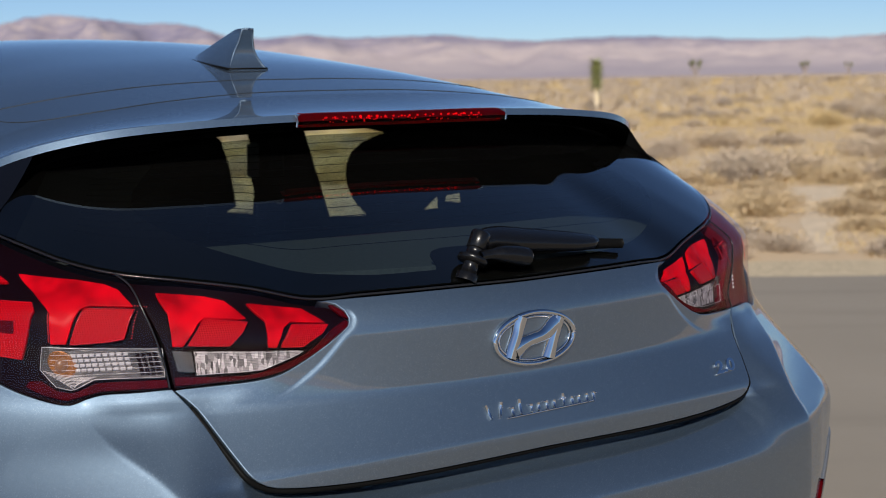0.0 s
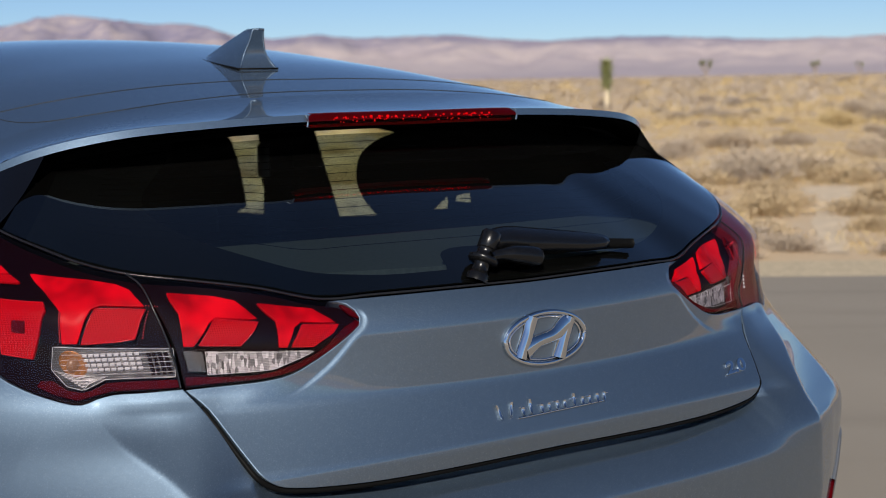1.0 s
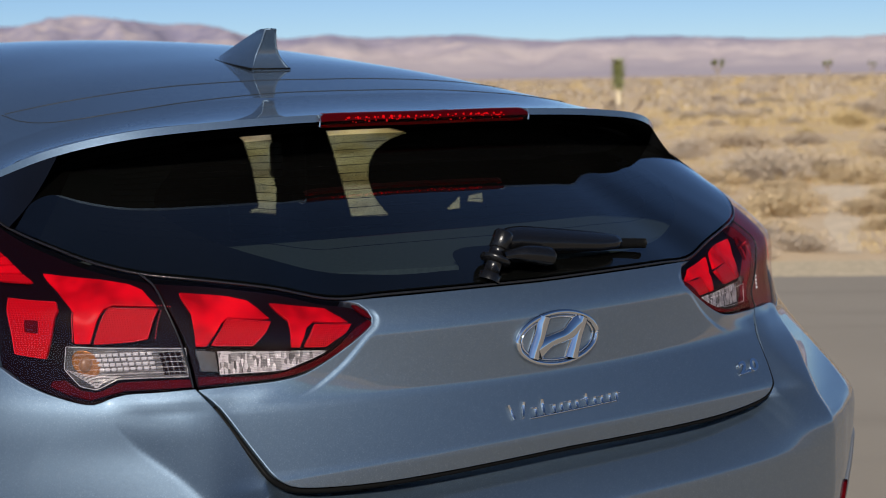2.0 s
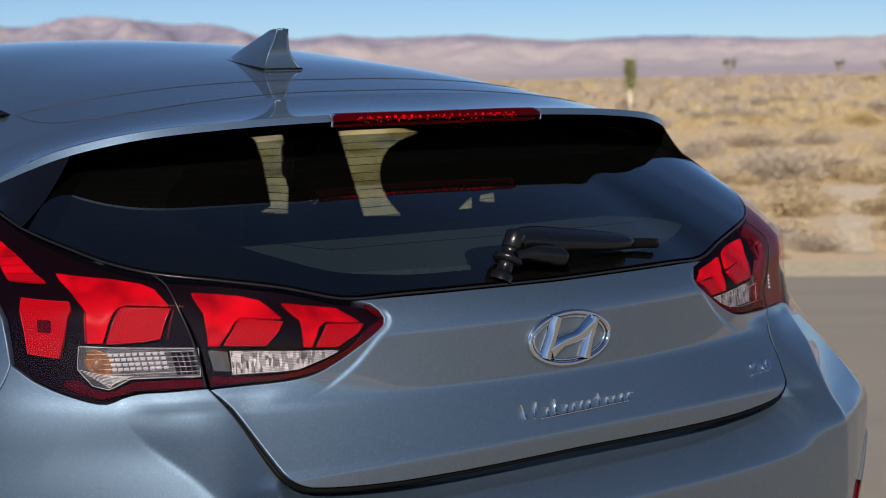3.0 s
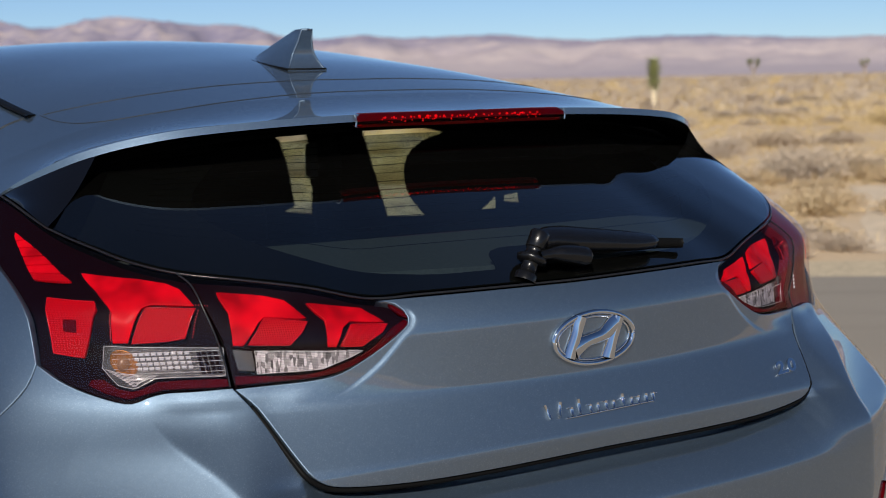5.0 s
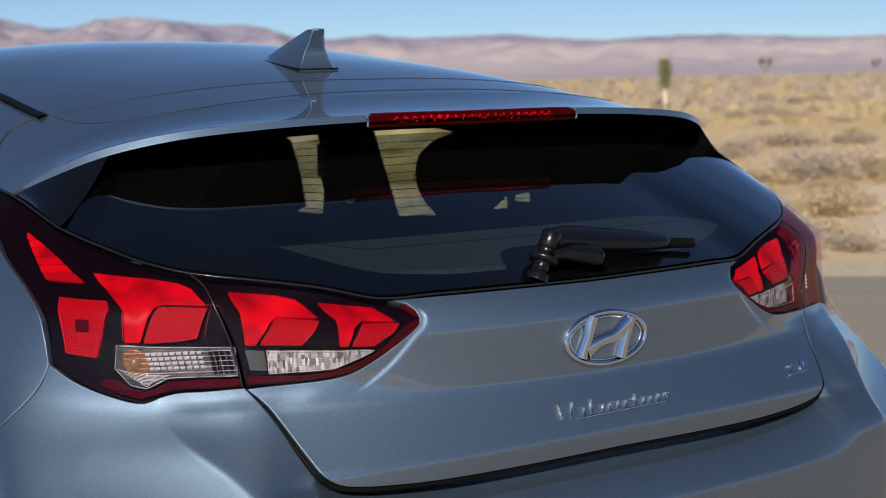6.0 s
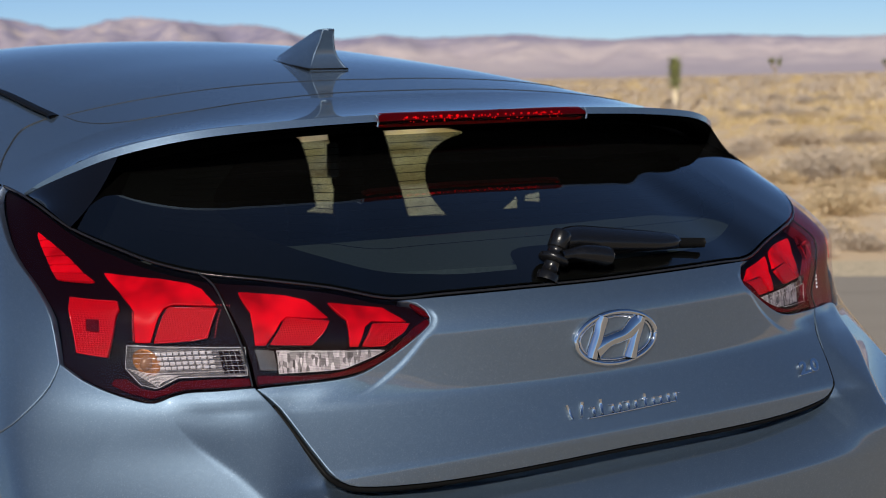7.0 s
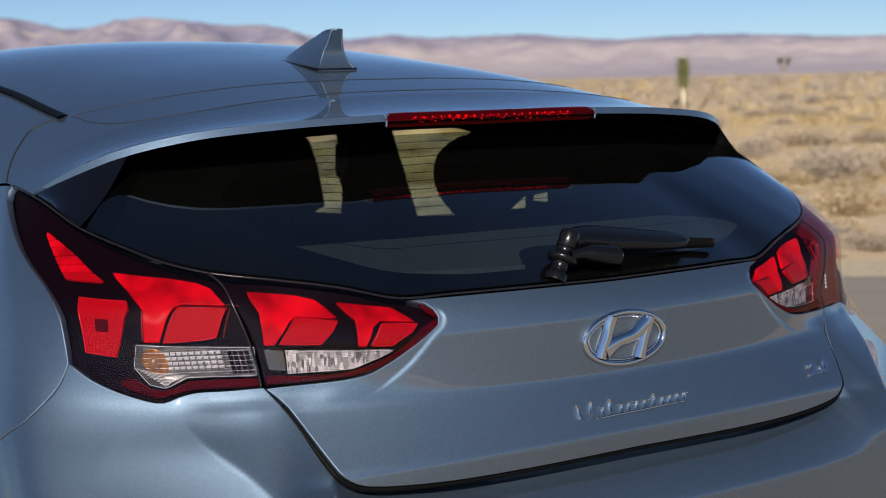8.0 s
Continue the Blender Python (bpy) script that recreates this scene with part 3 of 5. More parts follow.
RED = red_material("bright_red_lamp_plastic", (0.62, 0.0015, 0.009), 0, 0)
RED_CELLS = red_material("red_reflex_cells", (0.5, 0.002, 0.008), 320.0, 0.0015)
# for lamp edges, and for right corner pieces with shade put into their red
RED_TRIM_AND_SHADE = plain("deep_red_edge_and_shaded_red", (0.05, 0.0006, 0.002), 0.2, 0.0, 0.0, 0.4, 50, 0.03)
RED_SHELL = plain("opaque_red_shell", (0.085, 0.004, 0.010), 0.3, 0.0, 0.0, 0.3, 40, 0.05)
SILVER = reflector_material("ribbed_reflector", (0.10, 0.10, 0.102), 60.0, 0.6)
ICE = reflector_material("icy_reflector", (0.50, 0.50, 0.51), 240.0, 0.8, 2.6)
SMOKE = plain("grey_lamp_block", (0.10, 0.10, 0.098), 0.2, 0.5, 0.5, 0.3, 150)
PRISM = plain("white_prisms", (0.72, 0.73, 0.75), 0.15, 0.3, 0.6)
RED_RIM = plain("glossy_red_rim", (0.5, 0.004, 0.012), 0.15, 0.0, 0.3)
BEAD = plain("bright_red_bead", (0.9, 0.06, 0.08), 0.1, 0.2, 0.8)
BOWL = plain("amber_tinted_bowl", (0.30, 0.125, 0.035), 0.25, 0.5, 0.0, 0.6, 120)
AMBER = plain("amber_bulb", (0.20, 0.11, 0.06), 0.3, 0.0, 0.0)


CLEAR_RIM = [(0.4351, 0.9329), (0.3029, 0.9243), (0.3206, 0.9159), (0.3546, 0.9027), (0.3824, 0.9013), (0.4365, 0.9007)]
TURN_RIM = [(0.6419, 0.949), (0.4732, 0.9407), (0.4787, 0.9009), (0.5766, 0.9021), (0.6113, 0.8896), (0.6206, 0.888), (0.6417, 0.8928), (0.6574, 0.9171)]
BLOCK = 0.522


def cut(points):
    return join(*[(a, b) for a, b in zip(points, points[1:] + points[:1])], step=0.006)


# on the right the joint between the two lamps bows outward
INNER_RIGHT = [(0.487, 1.0425)] + INNER[0][1:], INNER[1], [(0.4673, 0.885), (0.462, 0.905), (0.463, 0.918), (0.4845, 0.938), (0.5055, 0.969), (0.519, 0.99), (0.520, 1.003), (0.504, 1.024), (0.487, 1.0425)]
OUTER_RIGHT = [(0.4905, 1.0425)] + OUTER[0][1:], OUTER[1], OUTER[2], [(0.4751, 0.8846), (0.4665, 0.905), (0.4675, 0.917), (0.489, 0.9375), (0.510, 0.969), (0.5235, 0.99), (0.5245, 1.003), (0.508, 1.0245), (0.4905, 1.0425)]


def lamps(turn, inner, outer, deep, far_red):
    def piece(name, pts, surface, material, parent, sink, step=0.012, thick=0.006, label=""):
        ob = panel(name, turn(cut(pts)), surface, material, parent, sink=sink + deep, step=step, hem=0.0012, thick=thick, label=label)
        if name == "red_reflex":
            # a moulded rim catches the light
            line = turn(cut(pts))
            tube("moulded_rim", skin(surface, line[:, 0], line[:, 1], sink + deep - 0.0008)[0], 0.0007, RED_RIM, ob, sides=4, closed=True)
        return ob

    def beads(a, b, count, parent):
        """A row of small bright beads, for moulded dots and for sparkle along an edge."""
        verts, faces = [], []
        for w in np.linspace(0, 1, count):
            q = turn(np.array([(a[0] + (b[0] - a[0]) * w, a[1] + (b[1] - a[1]) * w)]))[0]
            p, n = skin(lower, q[:1], q[1:], 0.006)
            for x, y, z in ((1, 0, 0), (-1, 0, 0), (0, 1, 0), (0, -1, 0), (0, 0, 1), (0, 0, -1)):
                verts.append(p[0] + np.array((x, y, z)) * 0.0012)
            k = len(verts) - 6
            faces += [(k + i, k + j, k + h) for i, j, h in ((0, 2, 4), (2, 1, 4), (1, 3, 4), (3, 0, 4), (2, 0, 5), (1, 2, 5), (3, 1, 5), (0, 3, 5))]
        part("bead_row", from_arrays("bead_row", verts, faces), BEAD, parent)

    # on the tailgate
    lens = panel("tail_lamp", turn(join(*inner)), lower, LENS, car, step=0.012, label="smoked red and clear tail lamp on the tailgate")
    panel("lamp_housing", turn(join(*inner)), lower, LAMP_DARK, lens, sink=0.016 + deep, step=0.02, thick=0.02)
    piece("red_light", [(0.4629, 1.0224), (0.4026, 1.0126), (0.3796, 1.0056), (0.3701, 0.9963), (0.3609, 0.982), (0.4083, 0.9869), (0.4183, 0.9795), (0.4482, 0.9428), (0.4596, 0.944), (0.4497, 0.9934)], lower, RED, lens, 0.009)
    piece("red_reflex", [(0.4102, 0.9829), (0.361, 0.9756), (0.373, 0.9591), (0.3914, 0.9396), (0.4411, 0.9436)], lower, RED_CELLS, lens, 0.009)
    piece("red_light", [(0.3521, 1.0012), (0.2901, 0.99), (0.2693, 0.968), (0.3091, 0.9738), (0.3205, 0.9652), (0.335, 0.9332), (0.3441, 0.9341), (0.3376, 0.9777)], lower, RED, lens, 0.009)
    piece("red_reflex", [(0.3094, 0.9674), (0.2659, 0.9636), (0.2755, 0.9505), (0.3023, 0.931), (0.3279, 0.9326)], lower, RED_CELLS, lens, 0.009)
    piece("reversing_light", CLEAR_RIM, lower, ICE, lens, 0.007, 0.01, label="silver faceted reflector")
    piece("clear_block", [(0.4617, 0.9355), (0.4397, 0.9325), (0.4394, 0.9056), (0.4596, 0.9078)], lower, SMOKE, lens, 0.008)
    panel("lamp_edge", turn(join([(0.4657, 0.8987), (0.4051, 0.8945), (0.3602, 0.8969), (0.3088, 0.9148), (0.286, 0.9294), (0.2638, 0.9537), (0.2441, 0.9673)],
          [(0.2441, 0.9673), (0.2415, 0.963), (0.2545, 0.9498), (0.2751, 0.9317), (0.3017, 0.9133), (0.3312, 0.8988), (0.3605, 0.8928), (0.4055, 0.8898), (0.4659, 0.8881)],
          [(0.4659, 0.8881), (0.4657, 0.8987)], step=0.006)), lower, RED_TRIM_AND_SHADE, lens, sink=0.006, hem=0.001, thick=0.004)
    piece("lamp_tip", [(0.257, 0.9928), (0.2418, 0.9784), (0.24, 0.9693), (0.2469, 0.9756)], lower, RED_TRIM_AND_SHADE, lens, 0.005)
    # on the body's corner
    lens = panel("tail_lamp", turn(join(*outer)), lower, LENS, car, step=0.012, label="smoked red and clear tail lamp wrapping round the corner")
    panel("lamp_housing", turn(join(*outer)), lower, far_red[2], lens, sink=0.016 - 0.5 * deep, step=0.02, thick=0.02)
    high = curve([(0.8339, 1.1037), (0.7818, 1.0841), (0.7275, 1.0626), (0.6725, 1.0385)])
    low = curve([(0.8335, 1.0997), (0.8218, 1.0867), (0.7899, 1.0605), (0.7616, 1.0405)])
    for i in range(6):
        u = np.array((i / 6, (i + 0.72) / 6))
        (a, b), (c, d) = high(u), low(u)
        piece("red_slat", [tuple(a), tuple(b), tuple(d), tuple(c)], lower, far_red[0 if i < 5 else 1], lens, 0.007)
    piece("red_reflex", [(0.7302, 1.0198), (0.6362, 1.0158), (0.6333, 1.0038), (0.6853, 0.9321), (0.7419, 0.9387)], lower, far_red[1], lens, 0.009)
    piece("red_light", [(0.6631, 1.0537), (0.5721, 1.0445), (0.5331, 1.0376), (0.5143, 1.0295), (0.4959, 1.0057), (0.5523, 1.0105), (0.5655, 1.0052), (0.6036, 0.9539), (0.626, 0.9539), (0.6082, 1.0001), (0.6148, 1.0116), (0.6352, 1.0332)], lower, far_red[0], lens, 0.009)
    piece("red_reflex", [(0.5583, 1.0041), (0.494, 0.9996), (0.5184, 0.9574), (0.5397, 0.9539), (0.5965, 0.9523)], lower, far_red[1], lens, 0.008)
    piece("turn_light", TURN_RIM, lower, SILVER, lens, 0.008, 0.01, label="silver faceted reflector")
    piece("lamp_edge", [(0.6821, 0.9), (0.6637, 0.9), (0.6455, 0.8863), (0.6238, 0.8826), (0.6055, 0.8861), (0.5768, 0.8956), (0.5262, 0.8964), (0.4782, 0.8957), (0.4774, 0.8872), (0.5289, 0.8869),
                        (0.5711, 0.8865), (0.5999, 0.8819), (0.6337, 0.8748), (0.6663, 0.8824), (0.69, 0.8937)], lower, RED_TRIM_AND_SHADE, lens, 0.006, thick=0.004)
    for rim in (CLEAR_RIM, TURN_RIM) if deep == 0 else (CLEAR_RIM,):
        pts = turn(cut(rim))
        tube("clear_rim", skin(lower, pts[:, 0], pts[:, 1], 0.0055)[0], 0.0004, PRISM, lens, sides=4, closed=True)
    # a block of small pillows in the reflector; on the right one column stands for a glint
    verts, faces = [], []
    for i in range(9 if deep == 0 else 1):
        for j in range(4):
            s0, z0 = BLOCK + i * 0.0095, 0.9155 + j * 0.0068
            q, qn = skin(lower, turn(np.array([(s0, z0)]))[:, 0], np.array([z0]), 0.0075)
            u = unit(np.cross(qn[0], (0, 0, 1)))
            w = np.cross(u, qn[0])
            k = len(verts)
            for a, b, h in ((-1, -1, 0), (1, -1, 0), (1, 1, 0), (-1, 1, 0), (-0.5, -0.5, 1), (0.5, -0.5, 1), (0.5, 0.5, 1), (-0.5, 0.5, 1)):
                verts.append(q[0] + u * a * 0.0034 + w * b * 0.0024 + qn[0] * h * 0.002)
            faces += [(k, k + 1, k + 5, k + 4), (k + 1, k + 2, k + 6, k + 5), (k + 2, k + 3, k + 7, k + 6), (k + 3, k, k + 4, k + 7), (k + 4, k + 5, k + 6, k + 7)]
    part("prism_block", from_arrays("prism_block", verts, faces, soft=False), PRISM, lens)
    beads((0.4905, 0.996), (0.5075, 0.958), 10, lens)
    beads((0.4925, 1.0045), (0.4775, 1.0025), 5, lens)
    # this row stands for sparkle along the red light's edge
    beads((0.6275, 0.957), (0.611, 0.998), 16, lens)
    # fine ribs that fan out below the bulb
    for i in range(9 if deep == 0 else 0):
        a, b = (0.653 - 0.0042 * i, 0.9155 - 0.0029 * i), (0.572 + 0.0045 * i, 0.9055 - 0.0012 * i)
        w = np.linspace(0, 1, 12)[:, None]
        pts = turn(np.array(a) * (1 - w) + np.array(b) * w - np.array((0, 0.003)) * np.sin(np.pi * w))
        tube("cover_rib", skin(lower, pts[:, 0], pts[:, 1], 0.0045)[0], 0.0004, PRISM, lens, sides=4)
    # fine ribs across the turn light's cover
    for i in range(6 if deep == 0 else 0):
        zz = 0.9015 + 0.0072 * i
        ss = np.linspace(BLOCK - 0.043, BLOCK + 0.107 + 0.010 * math.sin(i * 0.55), 30)
        tube("cover_rib", skin(lower, turn(np.stack((ss, np.full(30, zz)), -1))[:, 0], np.full(30, zz), 0.004)[0], 0.0003, PRISM, lens, sides=4)
    # small square in the middle of the side reflex
    piece("reflex_mark", [(0.6987, 0.9867), (0.6737, 0.9859), (0.6836, 0.9691), (0.7068, 0.971)], lower, RED_TRIM_AND_SHADE, lens, 0.008)
    # dark slots at the turn light's inner end
    for i in range(4):
        s0 = BLOCK - 0.0395 + 0.0075 * i
        piece("dark_slot", [(s0 + 0.0034, 0.9365), (s0, 0.9365), (s0, 0.9055), (s0 + 0.0034, 0.9055)], lower, LAMP_DARK, lens, 0.0065)
    # amber bowl and bulb in the turn light
    ring = [(BLOCK + 0.098 + 0.021 * math.cos(w), 0.9245 + 0.018 * math.sin(w)) for w in np.linspace(0, 2 * math.pi, 20, endpoint=False)]
    piece("bulb_bowl", ring, lower, BOWL, lens, 0.007)
    s0 = turn(np.array([(BLOCK + 0.098, 0.9225)]))[0]
    p, n = skin(lower, np.array([s0[0]]), np.array([s0[1]]), 0.010 + 1.5 * deep)
    bm = bmesh.new()
    bmesh.ops.create_uvsphere(bm, u_segments=16, v_segments=10, radius=0.012)
    for v in bm.verts:
        v.co = Vector(p[0]) + Vector((v.co.x, v.co.y * 0.6, v.co.z))
    for f in bm.faces:
        f.smooth = True
    part("bulb", bm, AMBER, lens, "amber bulb")


lamps(lambda o: np.asarray([(-a, b) for a, b in o][::-1]), INNER, OUTER, 0.0, (RED, RED_CELLS, LAMP_DARK))
# right corner: pieces darkened to stand for shade, behind an added red shell
lamps(lambda o: np.asarray(o), INNER_RIGHT, OUTER_RIGHT, 0.012, (RED_TRIM_AND_SHADE, RED_TRIM_AND_SHADE, RED_SHELL))


# ---------------------------------------------------------------- trim on the tail
def line_on(surface, points, lift, n=80):
    q = curve(points)(np.linspace(0, 1, n))
    return skin(surface, q[:, 0], q[:, 1], -lift)[0]


def tail_at(x, z):
    """The tail's parameter s at a distance x from the middle."""
    ss = np.linspace(-0.99, 0.99, 1500)
    return float(np.interp(x, lower(ss, np.full(1500, z))[:, 0], ss))


def on_tail(x, z, lift=0.0):
    return skin(lower, np.array([tail_at(x, z)]), np.array([z]), -lift)[0][0]


# rubber seals between glass and body, and in the joint between each pair of lamps
a = np.linspace(-0.97, 0.97, 160)
SEAL = plain("glossy_black_seal", (0.012, 0.012, 0.013), 0.22, 0, 0.3, 0.2, 120, 0.5)
tube("glass_seal", skin(lower, a, upper_edge(a) - 0.001, 0.0022)[0], 0.0022, SEAL, car, "black rubber seal")
for line in ([(-a, b) for a, b in OUTER[3]], OUTER_RIGHT[3]):
    tube("lamp_gasket", line_on(lower, line, -0.0005, 60), 0.0016, SEAL, car, sides=6)
# roof seams and the seals at its sides
SEAM_DARK = plain("dark_panel_gap", (0.02, 0.024, 0.03), 0.6)
half = [(0.0, 0.363), (0.0998, 0.3674), (0.2601, 0.3629), (0.4295, 0.3544), (0.539, 0.3718), (0.610, 0.396)]
tube("roof_seam", line_on(roof, [(-a, b) for a, b in half[::-1]] + half[1:], 0.0003, 160), 0.0007, SEAM_DARK, car, sides=5)
half = [(0.0, 0.238), (0.1735, 0.2362), (0.3289, 0.2096), (0.4493, 0.1945), (0.5549, 0.2115), (0.5964, 0.2484), (0.616, 0.3105), (0.6163, 0.3979)]
tube("spoiler_seam", line_on(roof, [(-a, b) for a, b in half[::-1]] + half[1:], 0.0003, 160), 0.0007, SEAM_DARK, car, sides=5)
for side in (-1, 1):
    tube("roof_seal", line_on(roof, [(side * a, b) for a, b in ((0.6277, 0.4122), (0.6194, 0.532), (0.605, 0.694), (0.598, 0.845), (0.59, 1.5), (0.57, 2.4))], 0.001, 60), 0.013, RUBBER, car, "black roof ditch seal", flat=0.25)
    tube("wing_seam", line_on(roof, [(side * a, b) for a, b in ((0.6409, 0.4231), (0.694, 0.4248), (0.7823, 0.3379), (0.8752, 0.2225), (0.96, 0.12))], 0.0004, 60), 0.0017, SEAM_DARK, car)


# fin aerial
def aerial(at):
    verts, faces, n, m, long = [], [], 24, 9, 0.225
    for i in range(n + 1):
        k = i / n
        y = long * k
        base = 0.040 * (1 - k**2.2) ** 0.6 + 0.0015
        rise = 0.081 * float(np.interp(k, [0, 0.07, 0.14, 0.92, 1.0], [1.0, 1.0, 0.96, 0.12, 0.02]))
        tip = base * 0.27 * (1 - 0.6 * k)
        for j in range(2 * m + 1):
            w = j / m - 1
            h = min(1.0, (1 - abs(w)) * 1.12)
            x = math.copysign(tip * (1 - max(0, (1 - abs(w)) * 1.12 - 1) / 0.12) + (base - tip) * (1 - h) ** 1.7, w) if abs(w) > 1e-6 else 0.0
            zz = rise * h
            # the rear face is hollow: it flares at the foot and stands upright above
            hollow = 0.015 * (1 - (1 - h / 0.45) ** 2) if h < 0.45 else 0.015 - 0.016 * (h - 0.45) / 0.55
            verts.append((at[0] + x, at[1] + y + (hollow - 0.006) * (1 - k) ** 2, at[2] + zz + 0.115 * y - 0.002))
    c = 2 * m + 1
    for i in range(n):
        for j in range(c - 1):
            faces.append((i * c + j, i * c + j + 1, (i + 1) * c + j + 1, (i + 1) * c + j))
    rear = len(faces)
    base = len(verts)
    verts += verts[:c]
    for j in range(m):
        faces.append((base + j, base + c - 1 - j, base + c - 2 - j, base + j + 1) if j < m - 1 else (base + j, base + c - 1 - j, base + j + 1))
    data = from_arrays("fin_aerial", verts, faces, soft=True)
    fin = part("fin_aerial", data, PAINT, car, "grey shark fin aerial on the roof")
    tube("fin_edge", [Vector(verts[j]) + Vector((-0.0005, 0.0016, 0)) for j in range(0, m + 1)], 0.0024, PAINT, fin, sides=8)
    tube("fin_edge", [Vector(verts[c - 1 - j]) + Vector((0.0005, 0.0016, 0)) for j in range(0, m + 1)], 0.0024, PAINT, fin, sides=8)
    ring = [(at[0] + w * (0.042 * (1 - k**2.2) ** 0.6 + 0.0015), at[1] - 0.003 + (long + 0.006) * k, at[2] + 0.115 * long * k + 0.001) for w, ks in ((-1, np.linspace(0, 1, 24)), (1, np.linspace(1, 0, 24))) for k in ks]
    tube("fin_gasket", ring, 0.0026, RUBBER, fin, closed=True)


aerial((-0.040, 0.908, float(roof_mid(0.908)) - 0.001))


# high brake light along the spoiler's edge
def brake_light():
    h, y_out = 0.0225, 0.006
    xs = np.linspace(-0.222, 0.222, 41)
    u = np.sign(xs) * np.interp(np.abs(xs), TRAIL(np.linspace(0, 1, 300))[:, 0], np.linspace(0, 1, 300))
    edge = roof(u, 0 * u)
    verts, faces = [], []
    prof = [(0.009, 0.0015), (0.0, 0.001), (-y_out, -0.003), (-y_out - 0.001, -h * 0.5), (-y_out + 0.002, -h), (0.006, -h - 0.0005)]
    for i, e in enumerate(edge):
        pinch = 1.0 if 0 < i < len(edge) - 1 else 0.55
        for dy, dz in prof:
            verts.append((e[0], e[1] + dy, e[2] + (dz + h / 2) * pinch - h / 2))
    k = len(prof)
    for i in range(len(edge) - 1):
        for j in range(k - 1):
            faces.append((i * k + j, i * k + j + 1, (i + 1) * k + j + 1, (i + 1) * k + j))
    faces += [tuple(range(k)), tuple((len(edge) - 1) * k + j for j in range(k))[::-1]]
    lens = part("brake_light", from_arrays("brake_light", verts, faces, soft=False), RED_LENS, car, "red high brake light with a row of small lamps")
    back = [(v[0] * 0.995, v[1] + 0.008, v[2]) for v in verts]
    part("lamp_back", from_arrays("lamp_back", back, faces, soft=False), plain("red_lamp_backing", (0.10, 0.002, 0.004), 0.4, 0, 0, 0.6, 180), lens)
    for k in (0, len(edge) - 1):
        # a bright moulded wall and a thin painted rim close each end
        e = edge[k]
        out = math.copysign(1, e[0])
        tube("end_rim", [(e[0] + out * 0.002, e[1] + dy - 0.001, e[2] + (dz + h / 2) * 0.8 - h / 2) for dy, dz in prof[1:5]], 0.0016, PAINT, lens, sides=8)
        part("end_wall", block((0.010, 0.006, h * 0.7), (e[0] - out * 0.009, e[1] + 0.004, e[2] - h / 2), 0.0015), RED_RIM, lens)
    data = []
    for r in (0.0030, 0.0021, 0.0014):
        bm0 = bmesh.new()
        bmesh.ops.create_icosphere(bm0, subdivisions=2, radius=r)
        for f in bm0.faces:
            f.smooth = True
        data.append(bpy.data.meshes.new("lamp_and_glint"))
        bm0.to_mesh(data[-1])
        bm0.free()
        data[-1].materials.append(LAMP_AND_GLINT)
    spread = random.Random(4)
    for i in range(20):
        x = -0.165 + i * 0.0172
        e = roof(np.array([math.copysign(np.interp(abs(x), TRAIL(np.linspace(0, 1, 300))[:, 0], np.linspace(0, 1, 300)), x)]), np.array([0.0]))[0]
        # one clear lamp; tiny bright balls beside and below stand for the moulding's glints
        part("lamp_and_glint", data[0 if 3 < i < 7 else 1], None, lens).location = (e[0], e[1] - 0.0022, e[2] - 0.0075)
        for _ in range(4 if i < 7 or i > 14 else 2):
            part("lamp_and_glint", data[2], None, lens).location = (e[0] + spread.uniform(-0.008, 0.008), e[1] - 0.003, e[2] - spread.uniform(0.007, 0.0165))


LAMP_AND_GLINT = plain("bright_lamp_and_glint", (1.0, 0.75, 0.7), 0.12, 0.3)
RED_LENS = clear_material("red_lens", (0.95, 0.04, 0.06), 1.25, 0.0, 0.7)
brake_light()


